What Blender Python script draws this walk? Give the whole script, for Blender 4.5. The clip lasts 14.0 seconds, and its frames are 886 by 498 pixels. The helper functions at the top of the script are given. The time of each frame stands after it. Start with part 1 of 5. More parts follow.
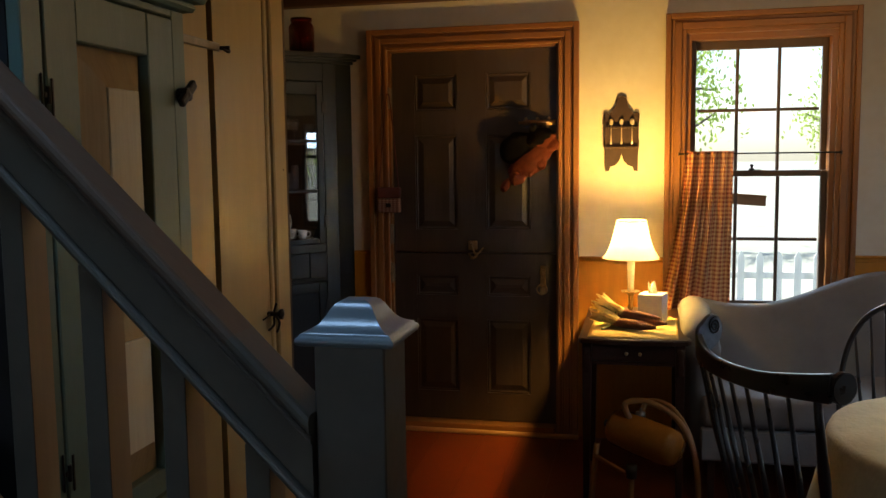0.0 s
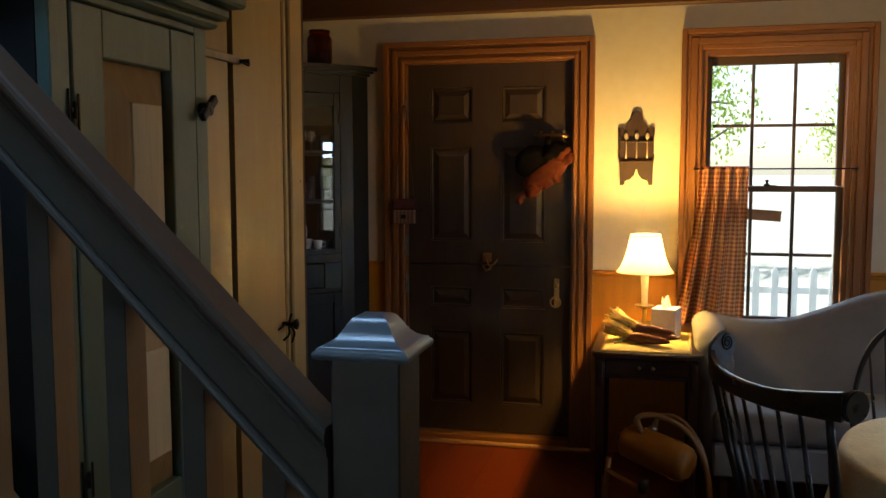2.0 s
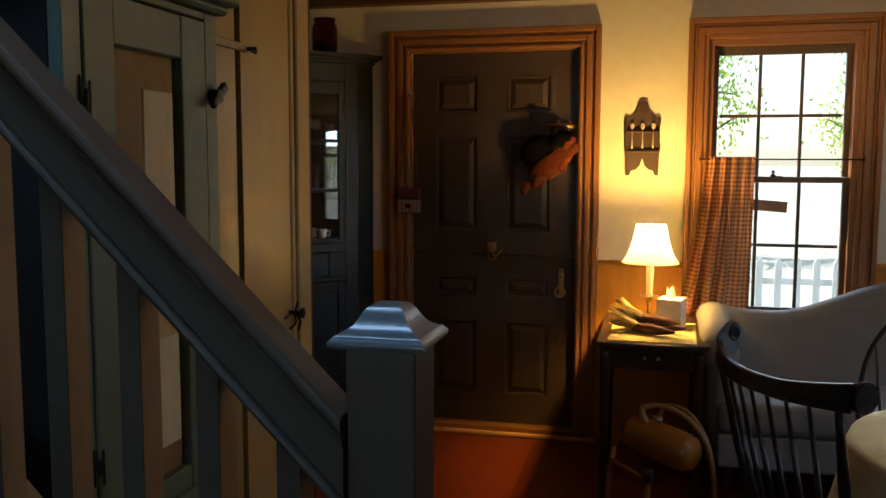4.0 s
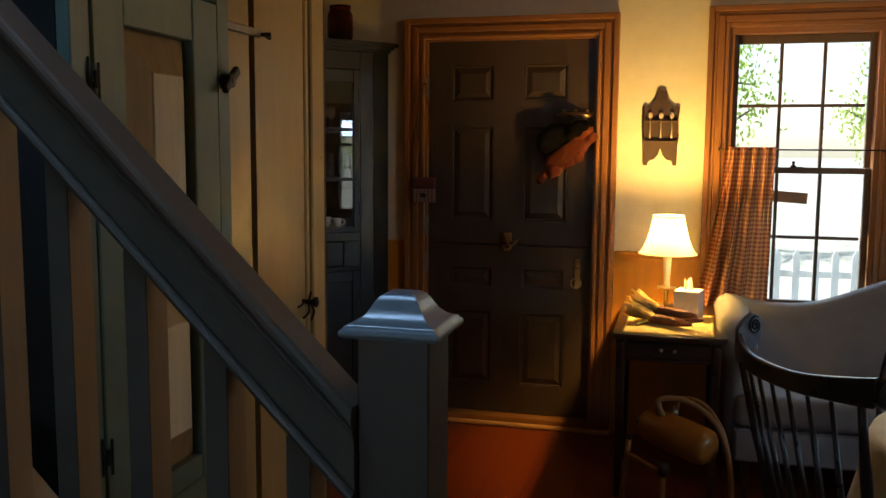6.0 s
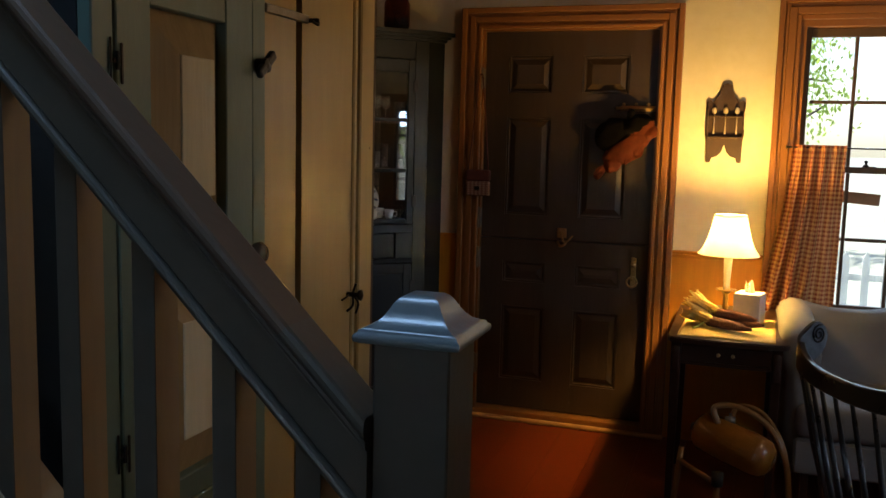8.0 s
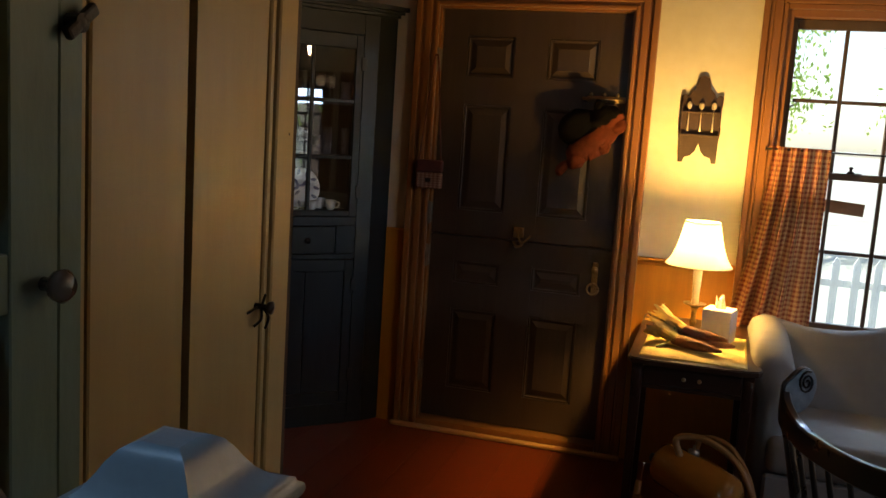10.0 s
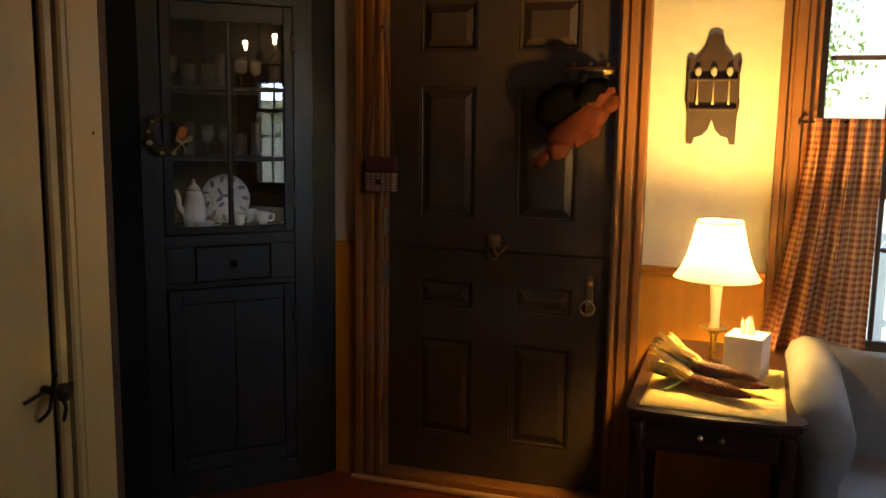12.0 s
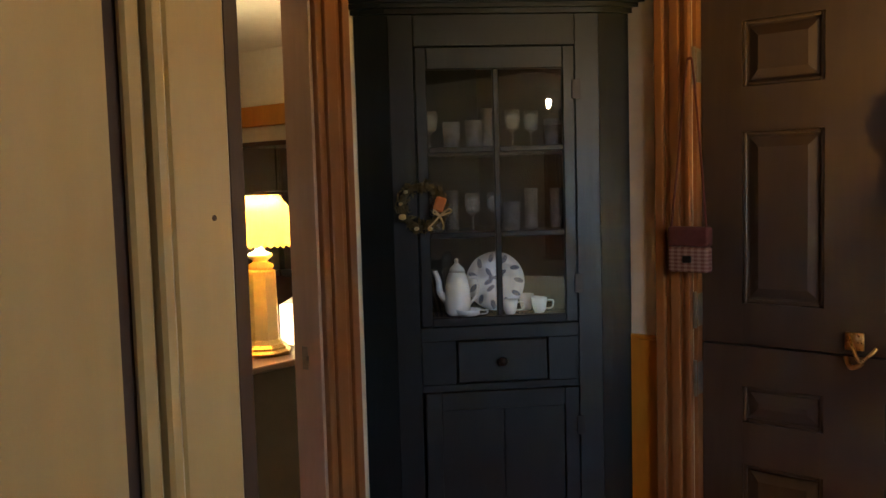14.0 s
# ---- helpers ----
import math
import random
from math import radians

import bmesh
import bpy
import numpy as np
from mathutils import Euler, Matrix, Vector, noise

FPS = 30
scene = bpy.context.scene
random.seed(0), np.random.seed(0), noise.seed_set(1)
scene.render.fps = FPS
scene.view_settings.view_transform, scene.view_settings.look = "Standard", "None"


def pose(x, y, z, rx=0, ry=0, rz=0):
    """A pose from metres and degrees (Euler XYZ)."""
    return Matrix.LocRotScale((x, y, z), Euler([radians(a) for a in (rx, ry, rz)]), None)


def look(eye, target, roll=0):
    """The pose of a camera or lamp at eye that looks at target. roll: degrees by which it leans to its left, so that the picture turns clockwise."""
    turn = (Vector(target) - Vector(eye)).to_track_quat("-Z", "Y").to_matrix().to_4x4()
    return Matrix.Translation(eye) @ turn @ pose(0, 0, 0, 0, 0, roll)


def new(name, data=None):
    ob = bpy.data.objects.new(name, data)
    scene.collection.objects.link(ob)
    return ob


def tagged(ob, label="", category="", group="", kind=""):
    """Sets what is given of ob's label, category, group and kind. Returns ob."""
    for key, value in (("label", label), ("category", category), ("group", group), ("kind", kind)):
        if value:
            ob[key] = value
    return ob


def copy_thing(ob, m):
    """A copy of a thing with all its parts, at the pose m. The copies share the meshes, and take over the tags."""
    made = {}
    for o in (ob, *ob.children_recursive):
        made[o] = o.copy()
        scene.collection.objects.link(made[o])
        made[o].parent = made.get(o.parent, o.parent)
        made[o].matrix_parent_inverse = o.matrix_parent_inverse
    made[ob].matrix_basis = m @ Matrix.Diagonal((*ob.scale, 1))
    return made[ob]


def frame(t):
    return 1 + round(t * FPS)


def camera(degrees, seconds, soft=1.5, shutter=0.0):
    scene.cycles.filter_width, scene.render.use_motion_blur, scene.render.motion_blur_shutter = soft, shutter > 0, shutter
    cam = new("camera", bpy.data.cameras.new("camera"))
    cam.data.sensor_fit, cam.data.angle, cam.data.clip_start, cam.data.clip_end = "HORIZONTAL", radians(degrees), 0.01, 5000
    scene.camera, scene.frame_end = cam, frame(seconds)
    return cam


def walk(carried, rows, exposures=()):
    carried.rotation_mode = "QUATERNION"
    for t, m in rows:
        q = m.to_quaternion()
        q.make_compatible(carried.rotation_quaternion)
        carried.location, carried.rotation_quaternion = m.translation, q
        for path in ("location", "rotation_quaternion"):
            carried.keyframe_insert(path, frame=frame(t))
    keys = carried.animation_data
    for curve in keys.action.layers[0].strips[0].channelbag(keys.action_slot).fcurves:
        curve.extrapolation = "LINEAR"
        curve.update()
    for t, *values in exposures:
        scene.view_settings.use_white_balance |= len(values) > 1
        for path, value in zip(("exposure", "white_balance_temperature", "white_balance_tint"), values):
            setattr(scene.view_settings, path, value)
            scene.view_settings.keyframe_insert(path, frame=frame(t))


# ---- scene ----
cam = camera(53.2, 14.0)
PATH = [
    (0, (1.33, -4.615, 1.471), (0.893, -2.673, 1.269), -0.7),
    (0.5, (1.339, -4.618, 1.473), (0.87, -2.683, 1.284), -1.0),
    (1, (1.341, -4.627, 1.479), (0.868, -2.692, 1.303), -0.8),
    (1.5, (1.332, -4.636, 1.483), (0.858, -2.701, 1.307), -0.6),
    (2, (1.333, -4.634, 1.481), (0.865, -2.698, 1.302), -0.1),
    (2.5, (1.333, -4.625, 1.478), (0.865, -2.691, 1.276), 0.0),
    (3, (1.324, -4.633, 1.48), (0.856, -2.699, 1.273), 0.1),
    (5.5, (1.312, -4.617, 1.476), (0.823, -2.687, 1.281), 0.4),
    (6, (1.308, -4.602, 1.473), (0.805, -2.679, 1.249), 0.4),
    (6.5, (1.302, -4.597, 1.473), (0.774, -2.68, 1.261), 0.0),
    (7, (1.294, -4.591, 1.474), (0.732, -2.684, 1.261), -0.2),
    (7.2, (1.29, -4.586, 1.471), (0.724, -2.68, 1.257), 0.0),
    (9.3, (1.378, -4.258, 1.475), (0.653, -2.419, 1.175), 3.4),
    (9.5, (1.343, -4.209, 1.487), (0.68, -2.345, 1.198), 3.7),
    (10, (1.289, -4.089, 1.497), (0.731, -2.189, 1.218), 3.7),
    (10.5, (1.357, -3.933, 1.493), (0.784, -2.037, 1.215), 2.5),
    (11, (1.421, -3.729, 1.481), (0.809, -1.846, 1.196), 1.9),
    (11.5, (1.369, -3.483, 1.472), (0.763, -1.601, 1.173), 1.2),
    (12, (1.334, -3.238, 1.482), (0.707, -1.362, 1.186), 0.8),
    (12.4, (1.339, -3.047, 1.51), (0.612, -1.201, 1.252), 0.4),
    (12.5, (1.347, -3.023, 1.507), (0.581, -1.186, 1.312), 0.1),
    (13, (1.289, -2.843, 1.498), (0.357, -1.081, 1.334), -0.3),
    (13.5, (1.16, -2.676, 1.491), (0.028, -1.035, 1.332), -0.8),
    (14, (1.108, -2.532, 1.482), (-0.16, -0.993, 1.327), -1.6),
]
walk(cam, [(t, look(eye, target, roll)) for t, eye, target, roll in PATH],
     [(0, 1.4, 6500, 10), (11.0, 1.4, 6500, 10), (12.5, 1.6, 6500, 10), (13.0, 1.7, 6300, 9), (13.5, 2.45, 6000, 8), (14.0, 2.7, 5800, 6)])

# ---- light ----
world = bpy.data.worlds.new("world")
scene.world = world
world.use_nodes = True
wn = world.node_tree.nodes
sky = wn.new("ShaderNodeTexSky")
sky.sky_type = "NISHITA"
sky.sun_disc = False
sky.sun_elevation, sky.sun_rotation = radians(48), radians(-90)
wn["Background"].inputs["Strength"].default_value = 0.14
world.node_tree.links.new(sky.outputs[0], wn["Background"].inputs[0])


def lamp(name, kind, energy, color, m, size=0.05, size_y=None):
    d = bpy.data.lights.new(name, kind)
    d.energy, d.color = energy, color
    if kind == "AREA":
        d.shape, d.size, d.size_y = "RECTANGLE", size, size_y or size
    elif kind == "POINT":
        d.shadow_soft_size = size
    else:
        d.angle = radians(0.5)
    ob = new(name, d)
    ob.matrix_world = m
    return ob


lamp("sun", "SUN", 5.0, (1, 0.95, 0.86), look((-20, 6, 22), (0, 0, 0)))
LAMP_X, LAMP_Y = 1.285, -0.415
lamp("table_lamp_bulb", "POINT", 22, (1, 0.56, 0.12), pose(LAMP_X, LAMP_Y, 1.143), 0.030)
lamp("far_lamp_bulb", "POINT", 27, (1, 0.72, 0.36), pose(-1.77, -0.22, 1.40), 0.03)
DAY = (0.55, 0.76, 1.0)
for cx, cy in ((2.67, -2.14), (2.19, -1.62)):
    lamp("chandelier_bulb", "POINT", 1.6, (1, 0.72, 0.42), pose(cx, cy, 2.02), 0.02)
lamp("north_sky_light", "AREA", 72, DAY, look((1.9, 2.4, 3.4), (2.0, -1.0, 0.6)), 1.8, 1.0)
lamp("east_sky_light", "AREA", 46, (0.45, 0.68, 1.0), look((7.0, -3.8, 2.15), (-0.5, -0.3, 0.5)), 2.0, 1.0)
lamp("south_sky_light", "AREA", 5.5, DAY, look((0.75, -8.2, 1.6), (0.85, -4.0, 1.5)), 1.6, 0.9)
# Unseen lamp added in a capped shaft for the newel cap's blue gleam.
lamp("cap_gleam_light", "AREA", 7, (0.36, 0.62, 1.0), pose(0.50, -4.05, 3.0), 0.52, 0.46)
scene.view_settings.exposure = 1.6


# ---- materials ----
def mat(name, color, rough=0.5, metal=0.0, scale=(6, 6, 6), vary=0.25, bump=0.15, fine=40, dark=0.6, spec=0.5, color2=None, trans=0.0, coat=0.0):
    m = bpy.data.materials.new(name)
    m.use_nodes = True
    n, l = m.node_tree.nodes, m.node_tree.links
    b = n["Principled BSDF"]
    tc = n.new("ShaderNodeTexCoord")
    mp = n.new("ShaderNodeMapping")
    mp.inputs["Scale"].default_value = scale
    l.new(tc.outputs["Object"], mp.inputs[0])
    big = n.new("ShaderNodeTexNoise")
    big.inputs["Scale"].default_value, big.inputs["Detail"].default_value, big.inputs["Roughness"].default_value = 1.0, 6, 0.65
    l.new(mp.outputs[0], big.inputs["Vector"])
    small = n.new("ShaderNodeTexNoise")
    small.inputs["Scale"].default_value, small.inputs["Detail"].default_value = fine / 6, 4
    l.new(mp.outputs[0], small.inputs["Vector"])
    ramp = n.new("ShaderNodeValToRGB")
    c2 = color2 or tuple(c * dark for c in color)
    ramp.color_ramp.elements[0].position, ramp.color_ramp.elements[1].position = 0.5 - vary, 0.5 + vary * 0.6
    ramp.color_ramp.elements[0].color, ramp.color_ramp.elements[1].color = (*c2, 1), (*color, 1)
    l.new(big.outputs[0], ramp.inputs[0])
    mix = n.new("ShaderNodeMix")
    mix.data_type, mix.blend_type = "RGBA", "OVERLAY"
    mix.inputs[0].default_value = 0.12
    l.new(ramp.outputs[0], mix.inputs[6])
    l.new(small.outputs[0], mix.inputs[7])
    l.new(mix.outputs[2], b.inputs["Base Color"])
    rr = n.new("ShaderNodeMapRange")
    rr.inputs["To Min"].default_value, rr.inputs["To Max"].default_value = max(rough - 0.04, 0.03), min(rough + 0.05, 1)
    l.new(small.outputs[0], rr.inputs[0])
    l.new(rr.outputs[0], b.inputs["Roughness"])
    bp = n.new("ShaderNodeBump")
    bp.inputs["Strength"].default_value, bp.inputs["Distance"].default_value = bump, 0.004
    l.new(small.outputs[0], bp.inputs["Height"])
    l.new(bp.outputs[0], b.inputs["Normal"])
    b.inputs["Metallic"].default_value = metal
    b.inputs["Specular IOR Level"].default_value = spec
    b.inputs["Transmission Weight"].default_value = trans
    b.inputs["Coat Weight"].default_value = coat
    return m


def glass_mat(name, color=(1, 1, 1), ior=1.45):
    m = bpy.data.materials.new(name)
    m.use_nodes = True
    b = m.node_tree.nodes["Principled BSDF"]
    b.inputs["Base Color"].default_value = (*color, 1)
    b.inputs["Roughness"].default_value = 0.01
    b.inputs["Transmission Weight"].default_value = 1
    b.inputs["IOR"].default_value = ior
    return m


def glow_mat(name, color, strength, translucent=False):
    m = bpy.data.materials.new(name)
    m.use_nodes = True
    n, l = m.node_tree.nodes, m.node_tree.links
    if translucent:
        n.remove(n["Principled BSDF"])
        d, t, mx = n.new("ShaderNodeBsdfDiffuse"), n.new("ShaderNodeBsdfTranslucent"), n.new("ShaderNodeMixShader")
        d.inputs[0].default_value = t.inputs[0].default_value = (*color, 1)
        mx.inputs[0].default_value = strength
        l.new(d.outputs[0], mx.inputs[1])
        l.new(t.outputs[0], mx.inputs[2])
        l.new(mx.outputs[0], n["Material Output"].inputs[0])
    else:
        b = n["Principled BSDF"]
        b.inputs["Emission Color"].default_value = (*color, 1)
        b.inputs["Emission Strength"].default_value = strength
    return m


def check_mat(name, base, stripe, nu, nv):
    m = bpy.data.materials.new(name)
    m.use_nodes = True
    n, l = m.node_tree.nodes, m.node_tree.links
    b = n["Principled BSDF"]
    uv, sep = n.new("ShaderNodeTexCoord"), n.new("ShaderNodeSeparateXYZ")
    l.new(uv.outputs["UV"], sep.inputs[0])
    waves = []
    for k, count in ((0, nu), (1, nv)):
        a, f, g = n.new("ShaderNodeMath"), n.new("ShaderNodeMath"), n.new("ShaderNodeMath")
        a.operation, f.operation, g.operation = "MULTIPLY", "FRACT", "GREATER_THAN"
        a.inputs[1].default_value, g.inputs[1].default_value = count, 0.52
        l.new(sep.outputs[k], a.inputs[0])
        l.new(a.outputs[0], f.inputs[0])
        l.new(f.outputs[0], g.inputs[0])
        waves.append(g)
    s = n.new("ShaderNodeMath")
    s.operation = "ADD"
    l.new(waves[0].outputs[0], s.inputs[0])
    l.new(waves[1].outputs[0], s.inputs[1])
    h = n.new("ShaderNodeMath")
    h.operation = "MULTIPLY"
    h.inputs[1].default_value = 0.5
    l.new(s.outputs[0], h.inputs[0])
    mx = n.new("ShaderNodeMix")
    mx.data_type = "RGBA"
    mx.inputs[6].default_value, mx.inputs[7].default_value = (*base, 1), (*stripe, 1)
    l.new(h.outputs[0], mx.inputs[0])
    l.new(mx.outputs[2], b.inputs["Base Color"])
    b.inputs["Roughness"].default_value = 0.9
    t, ms = n.new("ShaderNodeBsdfTranslucent"), n.new("ShaderNodeMixShader")
    ms.inputs[0].default_value = 0.12
    l.new(mx.outputs[2], t.inputs[0])
    l.new(b.outputs[0], ms.inputs[1])
    l.new(t.outputs[0], ms.inputs[2])
    l.new(ms.outputs[0], n["Material Output"].inputs[0])
    return m


V = (9, 9, 0.9)
HX = (0.9, 9, 9)
M_PLASTER = mat("plaster", (0.66, 0.62, 0.51), 0.85, scale=(2, 2, 2), vary=0.3, dark=0.86, bump=0.35, fine=60)
M_CASING = mat("ochre_brown_paint", (0.235, 0.098, 0.028), 0.40, scale=(9, 9, 0.5), dark=0.93, bump=0.07, fine=50)
M_WAINSCOT = mat("wainscot_paint", (0.52, 0.215, 0.012), 0.5, scale=V, dark=0.75, bump=0.2)
M_DOOR = mat("dark_door_paint", (0.056, 0.038, 0.026), 0.38, scale=V, dark=0.75, bump=0.25, fine=50, spec=0.35)
M_CREAM = mat("cream_board_paint", (0.40, 0.29, 0.12), 0.34, scale=(3, 3, 0.5), dark=0.86, bump=0.25, fine=40)
M_GROOVE = mat("dark_groove_wood", (0.05, 0.025, 0.012), 0.7, scale=V)
M_BLUE = mat("blue_green_milk_paint", (0.15, 0.215, 0.17), 0.42, scale=(4, 4, 1.2), dark=0.80, bump=0.3, fine=50)
M_PINE = mat("bare_pine", (0.42, 0.28, 0.12), 0.5, scale=(12, 12, 1.0), dark=0.65, bump=0.25, fine=50)
M_PALE = mat("pale_field_pine", (0.78, 0.69, 0.48), 0.6, scale=(12, 12, 1.2), dark=0.72, bump=0.3, fine=60)
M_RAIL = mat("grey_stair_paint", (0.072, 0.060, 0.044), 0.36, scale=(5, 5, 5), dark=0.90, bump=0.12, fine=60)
M_RAILTOP = mat("worn_brown_rail", (0.095, 0.058, 0.036), 0.42, scale=(5, 5, 5), dark=0.8, bump=0.15, fine=50)
# Tan that stands in for warm lamplight on the stair woodwork.
M_LIT_TAN = mat("warm_lit_tan", (0.38, 0.26, 0.14), 0.5, scale=V, dark=0.75)
M_CAB = mat("black_green_cabinet_paint", (0.009, 0.013, 0.014), 0.34, scale=(6, 6, 1), dark=0.7, bump=0.25, fine=50, spec=0.32)
M_CABIN = mat("cabinet_inside", (0.014, 0.018, 0.026), 0.8)
M_FLOOR = mat("red_brown_floorboard", (0.15, 0.027, 0.008), 0.30, scale=(2, 0.35, 2), dark=0.85, bump=0.04, fine=40)
M_THRESH = mat("worn_threshold_wood", (0.50, 0.28, 0.11), 0.5, scale=HX)
M_BEAM = mat("dark_beam_wood", (0.10, 0.045, 0.02), 0.6, scale=HX, dark=0.5, bump=0.5, fine=30)
M_IRON = mat("black_iron", (0.035, 0.032, 0.03), 0.4, 0.8, scale=(30, 30, 30))
M_STEEL = mat("worn_steel", (0.30, 0.28, 0.24), 0.35, 0.9, scale=(30, 30, 30))
M_BRASS = mat("old_brass", (0.50, 0.34, 0.15), 0.28, 1.0, scale=(30, 30, 30), dark=0.7)
M_TABLE = mat("dark_mahogany", (0.026, 0.011, 0.007), 0.30, scale=(3, 3, 3), dark=0.93, bump=0.05, spec=0.3)
M_BLACK = mat("black_windsor_paint", (0.012, 0.012, 0.014), 0.28, scale=(4, 4, 4), dark=0.85, bump=0.05, coat=0.2)
# Black chair paint with bluish window light put into the colour.
M_LITBLACK = mat("window_lit_black_paint", (0.20, 0.225, 0.26), 0.35, scale=(30, 30, 30), dark=0.5, bump=0.1)
M_SOFA = mat("grey_beige_upholstery", (0.165, 0.158, 0.150), 0.9, scale=(9, 9, 9), dark=0.85, bump=0.5, fine=300)
M_CLOTH = mat("cream_tablecloth", (0.78, 0.68, 0.38), 0.85, scale=(7, 7, 7), dark=0.75, bump=0.6, fine=60)
M_MAT = mat("pale_gold_mat", (0.58, 0.43, 0.13), 0.85, scale=(14, 14, 14), dark=0.75, bump=0.6, fine=120)
M_WHITE = mat("white_glaze", (0.50, 0.56, 0.62), 0.2, scale=(8, 8, 8), dark=0.9, bump=0.05)
M_CANDLE = mat("ivory_column", (0.80, 0.72, 0.55), 0.4, scale=(8, 8, 8), dark=0.9)
M_TISSUE = mat("tissue_paper", (0.85, 0.82, 0.78), 0.9, scale=(8, 8, 8), dark=0.95)
M_TBOX = mat("lavender_card", (0.30, 0.30, 0.42), 0.7, scale=(8, 8, 8), dark=0.92)
M_SHADE = glow_mat("lamp_shade_cloth", (0.93, 0.88, 0.74), 0.78, True)
M_SHADE_Y = glow_mat("yellow_shade_cloth", (0.85, 0.46, 0.05), 0.22, True)
M_GLASS = glass_mat("clear_glass")
M_CABGLASS = glass_mat("old_lead_cabinet_glass", ior=1.7)
# Sashes darker than the casing: their backlit look is put into the colour.
M_SASH = mat("backlit_dark_sash_paint", (0.085, 0.055, 0.036), 0.5, scale=V, dark=0.75, bump=0.2)
M_GLASSWARE = mat("thick_pressed_glass", (0.90, 0.95, 1.0), 0.06, scale=(60, 60, 60), dark=0.95, bump=0.2, trans=0.95, spec=0.8)
M_REDGLASS = glass_mat("dark_red_glass", (0.32, 0.03, 0.02))
M_CHECK = check_mat("rust_checked_cotton", (0.46, 0.24, 0.10), (0.20, 0.04, 0.014), 26, 44)
M_PLAID = check_mat("maroon_plaid", (0.16, 0.07, 0.05), (0.33, 0.22, 0.17), 6, 7)
M_MAROON = mat("maroon_cloth", (0.10, 0.025, 0.02), 0.85, scale=(20, 20, 20))
M_HUSK = mat("dry_husk", (0.80, 0.62, 0.24), 0.7, scale=(30, 30, 30), dark=0.7, bump=0.5)
M_KERNEL = mat("dark_red_kernels", (0.26, 0.085, 0.05), 0.4, scale=(60, 60, 60), dark=0.5, bump=1.0, fine=200)
M_STEM = mat("green_husk", (0.25, 0.30, 0.06), 0.6, scale=(20, 20, 20))
M_FUR = mat("black_plush", (0.005, 0.004, 0.004), 0.95, spec=0.1, scale=(30, 30, 30), bump=1.0, fine=200)
M_PLUSH = mat("rust_plush", (0.12, 0.028, 0.012), 0.9, spec=0.15, scale=(30, 30, 30), bump=0.8, fine=200)
M_TANK = mat("ochre_enamel", (0.26, 0.105, 0.014), 0.2, scale=(6, 6, 6), dark=0.8, coat=0.4)
M_TUBE = mat("ochre_tube", (0.24, 0.12, 0.035), 0.35, scale=(8, 8, 8))
M_RUBBER = mat("black_rubber", (0.02, 0.02, 0.02), 0.7)
M_PAPER = mat("brown_paper", (0.35, 0.22, 0.13), 0.8)
M_BLUEPRINT = mat("blue_transfer_print", (0.06, 0.09, 0.18), 0.3)
M_LEAF = mat("dried_wreath_leaf", (0.10, 0.085, 0.03), 0.8, scale=(20, 20, 20))
M_ORANGE = mat("orange_fabric", (0.55, 0.20, 0.05), 0.7)
M_STRAW = mat("straw_ribbon", (0.50, 0.42, 0.20), 0.7)
M_SPRUCE = glow_mat("outdoor_leaf", (0.30, 0.42, 0.10), 0.6, True)
M_BARK = mat("bark", (0.12, 0.09, 0.07), 0.9, scale=(5, 5, 1), bump=1.0)
# Pale ground: the washed-out glare of daylight is put into its colour.
M_GRASS = mat("pale_daylit_ground", (0.34, 0.36, 0.30), 0.9, scale=(0.6, 0.6, 0.6), bump=0.8)
M_FENCE = mat("pale_fence_paint", (0.60, 0.62, 0.60), 0.7, scale=V)
# Near-black: the darkness of the unlit hall is put into the colour.
M_NEARBLACK = mat("near_black_unlit_tone", (0.018, 0.016, 0.015), 0.9)
M_CEIL = mat("brown_ceiling_boards", (0.13, 0.07, 0.035), 0.7, scale=HX, dark=0.6, bump=0.4)


# ---- builders ----
def part(name, bm, material, parent=None, label="", smooth=False, kind=""):
    me = bpy.data.meshes.new(name)
    bm.normal_update()
    bm.to_mesh(me)
    bm.free()
    for p in me.polygons:
        p.use_smooth = smooth
    me.materials.append(material)
    ob = new(name, me)
    if parent is not None:
        ob.parent = parent
    return tagged(ob, label, kind=kind)


def thing(name, at, label, category, group="", rz=0):
    e = new(name)
    e.empty_display_size = 0.1
    e.matrix_world = pose(*at, 0, 0, rz)
    return tagged(e, label, category, group)


def box(bm, lo, hi, bevel=0.0, m=None, segs=1):
    c = [(a + b) / 2 for a, b in zip(lo, hi)]
    s = [abs(b - a) for a, b in zip(lo, hi)]
    r = bmesh.ops.create_cube(bm, size=1, matrix=Matrix.Translation(c) @ Matrix.Diagonal((*s, 1)))
    vs = r["verts"]
    if bevel:
        es = list({e for v in vs for e in v.link_edges})
        made = bmesh.ops.bevel(bm, geom=es, offset=min(bevel, min(s) * 0.45), segments=segs, affect="EDGES", profile=0.5)
        vs = list({v for f in made["faces"] for v in f.verts} | {v for v in vs if v.is_valid})
    if m is not None:
        bmesh.ops.transform(bm, matrix=m, verts=vs)
    return bm


def boxes(*items, bevel=0.003, m=None):
    bm = bmesh.new()
    for lo, hi in items:
        box(bm, lo, hi, bevel, m)
    return bm


